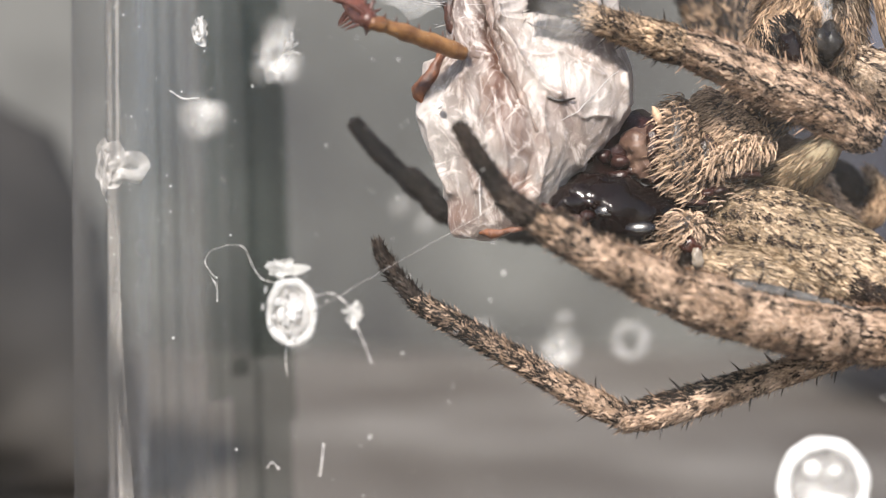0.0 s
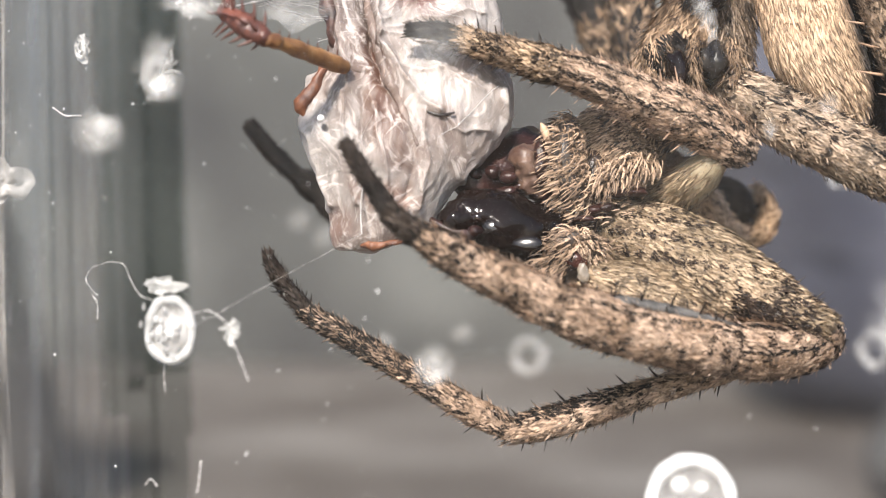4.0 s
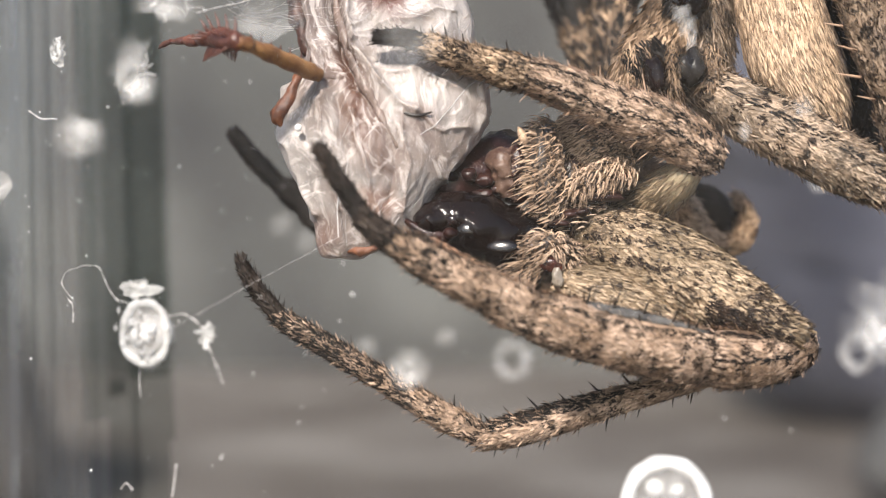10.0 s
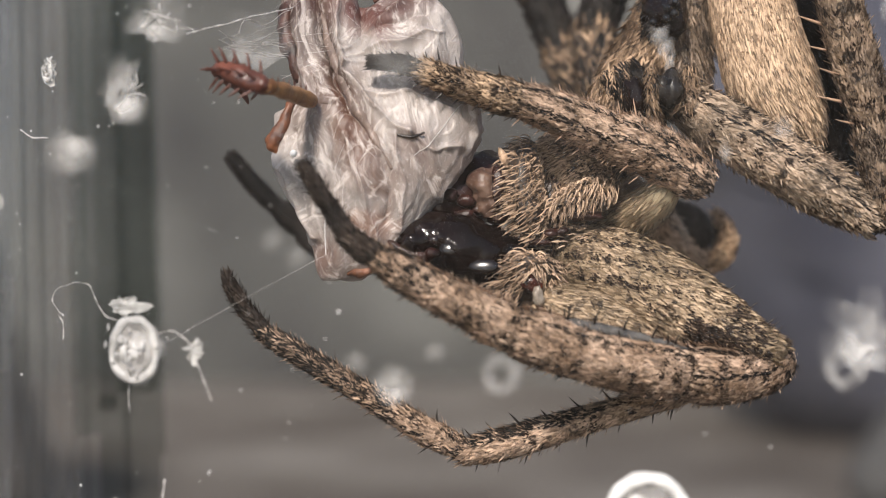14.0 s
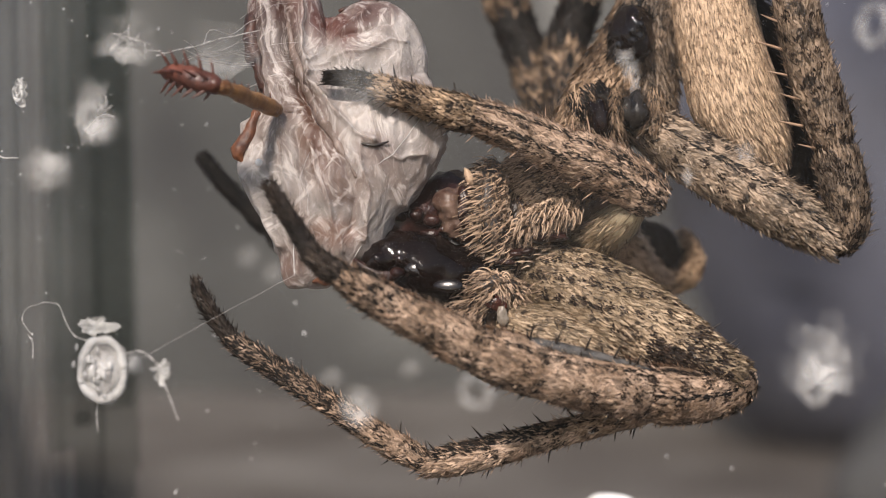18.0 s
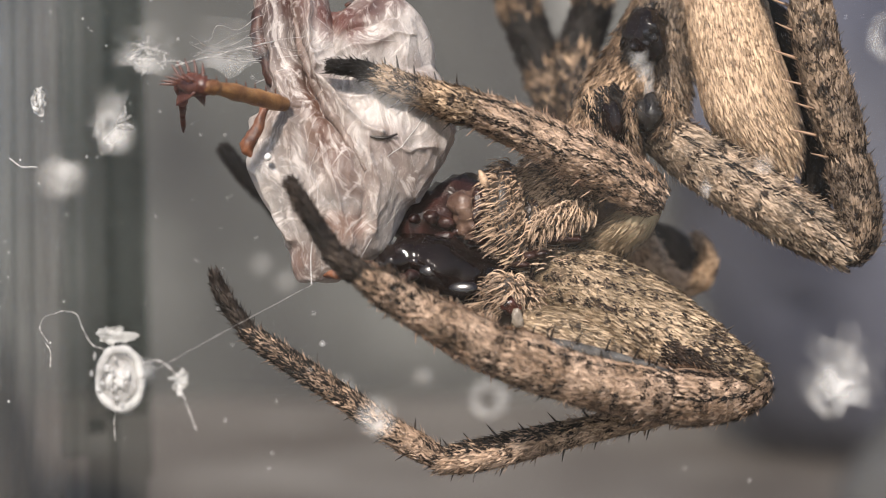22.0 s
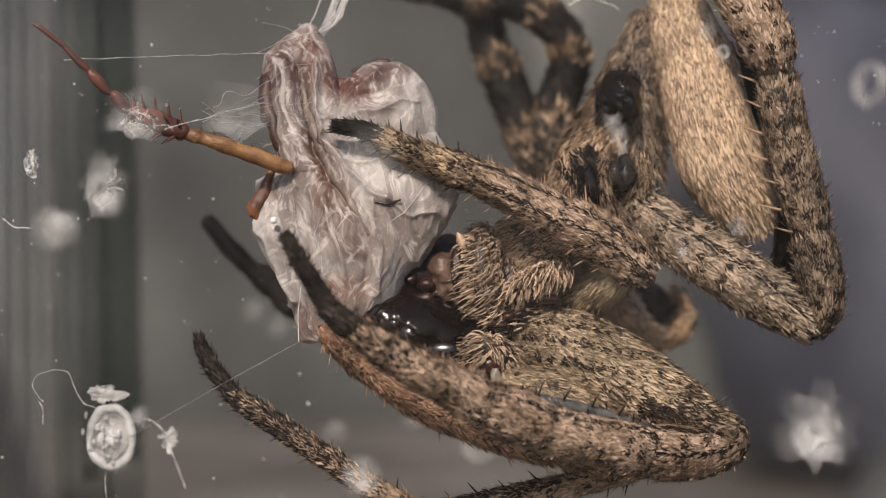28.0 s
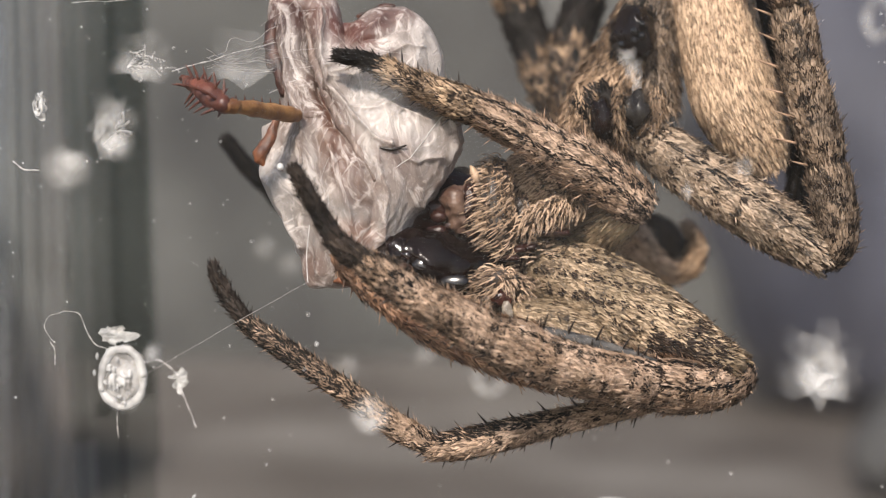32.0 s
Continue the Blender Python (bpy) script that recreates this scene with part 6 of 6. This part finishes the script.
def build_threads():
    silk_line("straight silk thread from the glass to the prey", [wall_at(-2.2, -0.95), (-0.9, 31.4, -0.2), (0.53, 32.6, 0.61)], 0.0022, 2.5, 0.01, 80)
    silk_line("silk thread holding the bundle from below", [(0.53, 32.4, 0.61), (0.5, 32.5, 1.1), (0.56, 32.5, 1.7)], 0.012, 0.5)
    silk_line("beaded silk thread from the glass to the bundle", [wall_at(-3.8, 5.85), (-1.8, 32.2, 6.02), (-0.1, 33.4, 6.25)], 0.003, 6.0, 0.03, 130)
    silk_line("beaded silk thread beside the bundle", [(-1.9, 31.4, 4.55), (-0.9, 32.2, 4.95), (-0.1, 33.3, 5.3)], 0.006, 5.0, 0.03, 80)
    silk_line("curled silk thread on the glass", [wall_at(*q) for q in ((-4.28, -0.45), (-4.5, -0.2), (-4.25, 0.06), (-3.75, 0.08), (-3.55, -0.1), (-3.3, -0.45), (-3.0, -0.6))], 0.003, 6.5, 0.06, 150, 2.0)
    silk_line("short loose silk thread on the glass", [wall_at(*q) for q in ((-4.32, -0.5), (-4.2, -0.62), (-4.24, -0.9))], 0.004, 5.0, 0.05, 50, 3.0)
    silk_line("silk tail hanging from a scrap on the glass", [wall_at(*q) for q in ((-1.6, -1.15), (-1.42, -1.45), (-1.25, -1.85))], 0.006, 5.0, 0.04, 60, 4.0)
    silk_line("beaded silk thread beside a dried drop", [wall_at(*q) for q in ((-2.3, -0.75), (-1.95, -0.72), (-1.6, -0.95))], 0.005, 6.0, 0.06, 60, 5.0)
    silk_line("short upright silk thread on the glass", [wall_at(*q) for q in ((-2.8, -1.6), (-2.82, -1.85), (-2.8, -2.15))], 0.005, 4.0, 0.03, 30, 6.0)
    silk_line("forked silk thread on the glass", [wall_at(*q) for q in ((-5.3, 2.95), (-4.95, 2.78), (-4.6, 2.75))], 0.012, 2.0, 0.05, 30, 7.0)
    silk_line("crooked silk thread near the head", [(5.9, 35.5, 7.55), (6.3, 35.5, 7.75), (6.7, 35.6, 7.62), (6.95, 35.7, 7.5)], 0.02, 1.6, 0.05, 24, 8.0)
    silk_line("short white silk scrap on the glass", [wall_at(*q) for q in ((-2.12, -3.25), (-2.17, -3.5), (-2.22, -3.8))], 0.012, 2.5, 0.05, 30, 9.0)
    silk_line("short curled silk scrap on the glass", [wall_at(*q) for q in ((-3.22, -3.78), (-3.1, -3.7), (-2.98, -3.8))], 0.012, 2.5, 0.06, 30, 10.0)
    rng = random.Random(3)
    ob = thing("silk_tuft", "small loose tuft of white silk on the glass", "silk tuft", wall_at(-2.3, 4.7), group="silk threads")
    part("tuft", mesh_of("tuft", *patch_of(0.75, 0.5, 31.0, 0.1, 0.04, 0.8), smear_tuft), ob)
    wisps = []
    for k in range(16):
        a = (rng.gauss(0, 0.14), 0.1 + 0.1 * rng.random(), rng.gauss(0, 0.1))
        c = (a[0] + rng.gauss(0.15, 0.25), a[1], a[2] + rng.gauss(-0.06, 0.16))
        m = tuple((p + q) / 2 + rng.gauss(0, 0.07) for p, q in zip(a, c))
        wisps.append(thread([a, m, c], 0.004, 4, 0.06, 10, k))
    part("wisps", mesh_of("wisps", *joined(*wisps), silk_thread), ob, kind="stuff")
    top = thing("silk_suspension", "white silk strands that hold the prey from above", "silk strands", group="silk threads")
    cords = [thread([(0.42 + rng.gauss(0, 0.1), 34.0, 6.5), (1.15 + rng.gauss(0, 0.16), 34.3, 7.35), (1.6 + rng.gauss(0, 0.4), 34.6, 11.0), (3.2 + rng.gauss(0, 0.8), 34.8, 17.0)], 0.014, 4, 0.06, 18, k) for k in range(16)]
    part("cord", mesh_of("cord", *joined(*cords), silk_dull), top, kind="stuff")


build_ground()
build_backdrop()
build_cloth()
build_vial()
build_dark_strip()
spider, leg_a, leg_b, leg_2, leg_3, far_leg, under_leg = build_spider()
prey, thigh, shin, foot = build_prey()
build_marks()
build_threads()

# ---- what moves ----
# seconds; the spider's shift in x and z and its turn; the swing of two legs; shift and turn of the raised leg and of the bent leg; the first leg's turn to the front
SPIDER_ROWS = [
    (0, -0.11, -0.10, 0.5, 0.7, 2.1, 0.43, -0.13, -1.8, 0.22, 0.09, 2.2, 0.0),
    (0.5, -0.10, -0.11, 0.7, 0.5, 2.1, 0.41, -0.11, -1.8, 0.21, 0.08, 2.1, 0.0),
    (1, -0.12, -0.09, 0.3, 0.9, 2.4, 0.51, -0.25, -1.1, 0.23, 0.09, 2.5, 0.0),
    (1.5, -0.12, -0.10, 0.5, 0.7, 2.0, 0.45, -0.15, -1.1, 0.22, 0.09, 2.3, 0.0),
    (2, -0.09, -0.11, 0.8, 0.4, 2.3, 0.34, 0.06, -1.1, 0.20, 0.07, 2.0, 0.0),
    (2.5, -0.10, -0.06, -0.0, 1.2, 1.8, 0.72, -0.32, -0.1, 0.21, 0.09, 2.8, 0.0),
    (3, -0.07, -0.08, -0.3, 1.5, 1.8, 0.26, -0.02, 0.4, 0.18, 0.13, 3.0, 0.0),
    (3.5, 0.09, -0.00, -0.4, 1.6, 1.6, 0.12, 0.08, 0.7, 0.01, 0.05, 3.0, 0.0),
    (4, 0.03, -0.05, 0.3, 0.9, 1.8, 0.29, -0.05, 0.3, 0.08, 0.06, 2.4, 0.0),
    (4.5, -0.06, -0.14, 0.2, 0.9, 1.6, 0.16, 0.13, 0.4, 0.17, 0.15, 2.5, 0.0),
    (6.5, 0.02, -0.09, -1.2, 2.1, 2.2, 0.10, -0.14, 1.7, 0.08, 0.21, 3.0, 0.0),
    (7, -0.03, -0.12, -1.6, 2.5, 2.4, 0.16, -0.10, 2.1, 0.13, 0.27, 3.0, 0.0),
    (7.5, -0.04, -0.15, -1.2, 2.0, 2.4, 0.12, -0.04, 1.7, 0.15, 0.27, 3.0, 0.0),
    (8, -0.04, -0.16, -1.2, 1.9, 2.5, 0.12, -0.01, 1.6, 0.15, 0.28, 3.0, 0.0),
    (8.5, -0.09, -0.16, -1.3, 2.0, 2.9, 0.18, -0.02, 1.7, 0.19, 0.29, 3.0, 0.0),
    (9, -0.06, -0.15, -1.2, 1.8, 2.5, 0.16, -0.04, 1.6, 0.16, 0.27, 3.0, 0.0),
    (9.5, -0.01, -0.12, -1.3, 1.9, 2.6, 0.10, -0.05, 1.7, 0.11, 0.24, 3.0, 0.0),
    (10, -0.00, -0.12, -0.8, 1.4, 2.5, 0.12, -0.07, 1.2, 0.11, 0.20, 3.0, 0.0),
    (10.5, -0.02, -0.14, -0.6, 1.2, 2.5, 0.11, -0.05, 1.1, 0.12, 0.21, 3.0, 0.0),
    (11, -0.04, -0.14, -0.4, 0.9, 2.5, 0.11, -0.04, 0.8, 0.14, 0.20, 3.0, 0.0),
    (11.5, 0.10, -0.13, -0.8, 1.3, 2.2, -0.18, 0.07, 1.2, 0.00, 0.21, 3.0, 0.0),
    (12, -0.02, -0.07, -1.4, 1.9, 2.5, 0.29, -0.17, 1.9, 0.13, 0.21, 3.0, 0.0),
    (12.5, -0.05, -0.12, -1.5, 2.0, 2.5, 0.21, -0.01, 2.0, 0.15, 0.27, 3.0, 0.0),
    (13, 0.04, -0.17, -0.7, 1.2, 2.2, 0.02, 0.02, 1.2, 0.06, 0.24, 3.0, 0.0),
    (13.5, -0.05, -0.17, -1.3, 1.8, 2.0, 0.07, -0.05, 1.8, 0.15, 0.30, 3.0, 0.0),
    (14, -0.08, -0.13, -0.4, 0.8, 1.9, 0.34, -0.15, 0.8, 0.05, 0.07, -0.6, 0.0),
    (14.5, -0.13, -0.15, 0.4, 0.0, 1.1, 0.32, -0.13, 0.0, 0.02, 0.04, -0.6, 0.0),
    (15, -0.18, -0.13, -0.1, 0.4, 1.6, 0.48, -0.19, 0.4, -0.03, -0.04, -1.5, 0.0),
    (15.5, -0.18, -0.09, -0.1, 0.4, 0.6, 0.35, -0.17, 0.4, 0.03, -0.04, -0.6, 0.0),
    (17.5, -0.12, -0.07, -1.0, 1.1, 0.9, 0.21, -0.13, 1.1, 0.07, 0.06, 0.4, 0.0),
    (18, -0.13, -0.12, -0.6, 0.7, 0.6, 0.13, -0.07, 0.7, 0.07, 0.06, 0.5, 0.0),
    (18.5, -0.10, -0.08, -0.9, 0.9, 0.3, -0.02, 0.02, 0.9, 0.08, 0.08, 0.9, 0.0),
    (19, 0.00, 0.00, 0.0, 0.0, 0.2, 0.00, 0.00, 0.0, 0.00, 0.00, 0.0, 0.0),
    (19.5, -0.06, 0.13, -0.8, 0.8, -1.0, -0.12, 0.15, 0.5, -0.05, -0.12, 0.2, 0.4),
    (20, -0.11, 0.10, -1.4, 1.4, -1.1, -0.16, 0.16, 0.9, -0.02, -0.07, 0.8, 0.8),
    (20.5, -0.12, 0.10, -0.4, 0.4, -1.5, -0.24, 0.11, -0.5, -0.02, -0.11, -0.1, 1.1),
    (21, 0.09, 0.18, -1.4, 1.4, -0.7, -0.49, 0.02, 0.2, 0.12, 0.05, 2.0, 1.5),
    (21.5, -0.14, 0.13, -1.1, 1.1, -0.7, -0.07, -0.13, -0.4, -0.02, -0.14, -0.7, 1.9),
    (22, -0.17, 0.05, -0.3, 0.3, -0.7, -0.18, -0.04, -1.4, 0.01, -0.09, -0.6, 2.2),
    (22.5, -0.15, 0.09, -0.8, 0.8, -0.7, -0.30, -0.09, -1.2, 0.05, -0.08, -0.1, 2.6),
    (23, -0.16, 0.06, -0.6, 0.6, -1.0, -0.25, -0.09, -1.7, 0.05, -0.08, -0.2, 3.0),
    (23.5, -0.16, 0.05, -0.2, 0.1, -0.5, -0.22, -0.09, -2.3, 0.02, -0.09, -0.7, 3.4),
    (24, -0.11, 0.08, -0.2, 0.0, -0.4, -0.29, -0.13, -2.6, 0.03, -0.10, -0.4, 3.7),
    (24.5, -0.09, 0.06, 0.0, -0.3, -0.3, -0.32, -0.13, -3.1, 0.01, -0.11, -1.2, 4.0),
    (26.5, -0.23, -0.10, 0.5, -1.2, -1.1, 0.04, -0.25, -4.6, -0.04, -0.19, -1.4, 5.4),
    (27, -0.30, 0.03, -1.2, 0.4, -1.7, 0.02, -0.23, -3.2, -0.15, -0.40, -1.7, 5.8),
    (27.5, -0.24, 0.02, -0.9, 0.0, -1.2, -0.04, -0.22, -3.7, -0.13, -0.33, -1.5, 6.2),
    (28, -0.27, -0.01, 0.2, -1.2, -0.7, 0.13, -0.29, -5.1, -0.18, -0.42, -2.7, 6.5),
    (28.5, -0.25, -0.02, -0.1, -1.0, -1.2, 0.02, -0.25, -5.0, -0.15, -0.37, -2.4, 6.2),
    (29, -0.24, -0.10, 0.8, -2.0, -1.1, -0.05, -0.25, -6.1, -0.10, -0.32, -2.3, 5.9),
    (29.5, -0.21, -0.03, 0.2, -1.5, -1.0, -0.08, -0.31, -5.7, -0.12, -0.35, -2.1, 5.6),
    (30, -0.21, -0.01, -0.3, -1.2, -1.0, 0.08, -0.26, -5.4, -0.14, -0.36, -1.6, 5.2),
    (30.5, -0.25, -0.01, -1.1, -0.6, -0.8, -0.01, -0.18, -4.8, -0.08, -0.31, -1.3, 4.9),
    (31, -0.20, 0.01, -0.1, -1.6, -0.9, -0.06, -0.30, -6.0, -0.11, -0.32, -1.5, 4.6),
    (31.5, -0.25, 0.02, -0.5, -1.4, -0.5, 0.05, -0.38, -5.8, -0.17, -0.39, -1.9, 4.3),
    (32, -0.18, 0.07, -0.8, -1.2, -0.9, -0.16, -0.31, -5.7, -0.10, -0.33, -1.6, 4.0),

]
# seconds; the black far leg's shift in x and z
FAR_LEG_ROWS = [(0, -0.12, -0.08), (4, -0.16, 0.18), (9, -0.08, 0.04), (13, 0.07, -0.1), (15, 0.28, 0.0), (18, 0.2, 0.3), (19, 0.38, 0.1), (21, 0.44, 0.6), (23, 0.27, 0.48), (26.5, 0.22, 0.1), (28, 0.35, 0.28), (30, 0.43, 0.38), (32, 0.41, 0.55)]
# seconds; the brown leg's shift in x and z and its turn, from behind the first leg to below it
UNDER_LEG_ROWS = [(0, 0.9, 0.1, 4.6), (19, 0.9, 0.1, 4.6), (22, 0.5, 0.08, 2.5), (24, 0.1, 0.08, 0.5), (26.5, 0.0, 0.0, 0.0), (29, 0.0, 0.0, 0.0), (32, 0.02, 0.08, 0.0)]
# seconds; the bundle's shift in x and z and its turn; the ends of thigh, shin and foot in the bundle's space
PREY_ROWS = [
    (0, -0.03, -0.21, -7.0, (-1.38, 31.20, 3.99), (-1.90, 32.08, 4.39), (-2.39, 34.24, 5.32)),
    (2, 0.01, -0.08, -7.0, (-1.26, 31.06, 3.99), (-1.90, 31.81, 4.47), (-2.33, 34.02, 5.31)),
    (4, -0.04, -0.11, -7.0, (-1.05, 30.86, 3.93), (-1.92, 31.40, 4.34), (-2.03, 33.67, 5.11)),
    (7, 0.01, -0.15, -4.9, (-0.43, 30.52, 3.70), (-1.39, 30.90, 4.10), (-1.86, 33.18, 4.68)),
    (8, -0.17, -0.19, -4.2, (-0.61, 30.59, 3.91), (-1.40, 31.20, 4.37), (-2.02, 33.49, 4.76)),
    (9, -0.08, -0.16, -3.5, (-1.09, 30.91, 4.07), (-1.66, 31.69, 4.58), (-2.97, 33.69, 4.28)),
    (10, -0.09, -0.20, -2.8, (-1.06, 30.90, 4.12), (-1.68, 31.79, 4.24), (-2.91, 33.85, 4.29)),
    (11, -0.11, -0.20, -2.0, (-0.81, 30.71, 4.08), (-1.75, 31.15, 4.44), (-2.20, 33.43, 5.04)),
    (12, 0.15, -0.22, -1.2, (-0.80, 30.69, 3.97), (-1.58, 31.31, 4.44), (-1.97, 33.61, 5.01)),
    (13, 0.01, -0.21, -0.5, (-0.42, 30.51, 3.65), (-1.25, 31.11, 4.06), (-0.68, 32.80, 2.45)),
    (14, 0.00, -0.31, -0.4, (-0.41, 30.51, 3.82), (-1.32, 31.00, 4.18), (-1.00, 33.35, 3.81)),
    (15, 0.03, -0.08, -0.3, (-1.31, 31.25, 4.40), (-2.04, 31.99, 4.79), (-3.34, 33.85, 5.54)),
    (18, -0.08, -0.08, -0.1, (-0.62, 30.60, 4.00), (-1.57, 31.05, 4.30), (-1.66, 33.45, 4.21)),
    (19, 0.00, -0.00, 0.0, (-0.39, 30.50, 3.77), (-1.36, 30.80, 4.19), (-0.66, 32.39, 2.54)),
    (20, -0.19, 0.30, 0.4, (-0.34, 30.49, 3.77), (-1.27, 30.95, 4.12), (-1.19, 33.20, 3.29)),
    (21, -0.22, 0.17, 0.8, (-0.89, 30.74, 3.93), (-1.40, 31.72, 3.94), (-2.25, 33.81, 3.13)),
    (22, -0.26, 0.21, 1.1, (-1.03, 30.85, 3.93), (-1.58, 31.79, 4.08), (-1.86, 34.08, 3.43)),
    (23, -0.23, 0.22, 1.5, (-1.75, 32.11, 4.27), (-2.76, 31.86, 4.63), (-4.35, 33.35, 5.64)),
    (24, -0.06, 0.32, 1.2, (-1.54, 31.60, 4.38), (-2.47, 31.65, 4.97), (-4.15, 32.70, 6.32)),
    (26.5, 0.02, 0.18, 0.4, (-1.57, 32.11, 4.73), (-2.34, 31.44, 5.14), (-3.97, 32.45, 6.59)),
    (27, -0.03, 0.18, 0.3, (-1.72, 32.12, 4.38), (-2.55, 31.50, 4.74), (-4.35, 31.15, 6.29)),
    (28, 0.10, 0.14, 0.0, (-1.71, 32.09, 4.39), (-2.72, 31.86, 4.77), (-4.40, 31.26, 6.37)),
    (29, -0.05, 0.19, 0.0, (-1.72, 32.11, 4.38), (-2.69, 31.88, 4.84), (-4.69, 32.30, 6.09)),
    (29.5, 0.01, 0.14, 0.0, (-1.72, 32.09, 4.36), (-2.58, 31.50, 4.71), (-4.84, 32.30, 4.62)),
    (30, 0.17, 0.15, 0.0, (-1.26, 31.05, 3.89), (-2.13, 31.55, 4.33), (-3.33, 33.54, 3.73)),
    (31, -0.04, 0.07, 0.0, (-1.80, 32.11, 4.03), (-2.58, 31.35, 4.13), (-4.02, 33.26, 4.33)),
    (32, 0.07, 0.04, 0.0, (-0.90, 30.74, 3.81), (-1.60, 31.45, 4.27), (-2.16, 33.76, 4.58)),
]


def turned(at, dx, dz, degrees, towards=0.0):
    """A pose at a place in millimetres, shifted and turned in the upright plane (positive: from x towards z), and towards the front."""
    return Matrix.Translation(Vector((at[0] + dx, at[1], at[2] + dz)) * K) @ Matrix.Rotation(radians(-degrees), 4, "Y") @ Matrix.Rotation(radians(towards), 4, "Z")


def along(a, b):
    """The pose of a segment built along x that runs from a to b."""
    d = (Vector(b) - Vector(a)).normalized()
    z = (Vector((0, -0.3, 1)) - d * d.dot(Vector((0, -0.3, 1)))).normalized()
    turn = Matrix((d, z.cross(d), z)).transposed().to_4x4()
    return Matrix.Translation(Vector(a) * K) @ turn


def motions():
    ps = Vector(PIVOT_SPIDER)
    home = (ps.x, ps.y, ps.z + Z0)
    walk(spider, [(r[0], turned(home, r[1], r[2], r[3])) for r in SPIDER_ROWS])
    for leg, pivot, pick in ((leg_a, PIVOT_A, lambda r: (0, 0, r[4], r[12])), (leg_b, PIVOT_B, lambda r: (0, 0, r[5])), (leg_2, PIVOT_2, lambda r: r[6:9]), (leg_3, PIVOT_3, lambda r: r[9:12])):
        walk(leg, [(r[0], turned(Vector(pivot) - ps, *pick(r))) for r in SPIDER_ROWS])
    walk(under_leg, [(t, turned((0, 0, 0), dx, dz, a)) for t, dx, dz, a in UNDER_LEG_ROWS])
    walk(far_leg, [(t, turned((0, 0, 0), dx, dz, 0)) for t, dx, dz in FAR_LEG_ROWS])
    pp = Vector(PREY)
    walk(prey, [(r[0], turned((pp.x, pp.y, pp.z + Z0), r[1], r[2], r[3])) for r in PREY_ROWS])
    joints = [(r[0], Vector((0, 0, 0)), *(Vector(q) - pp for q in r[4:7])) for r in PREY_ROWS]
    walk(thigh, [(t, along(a, b)) for t, a, b, c, d in joints])
    walk(shin, [(t, along(b, c)) for t, a, b, c, d in joints])
    walk(foot, [(t, along(c, d)) for t, a, b, c, d in joints])


motions()
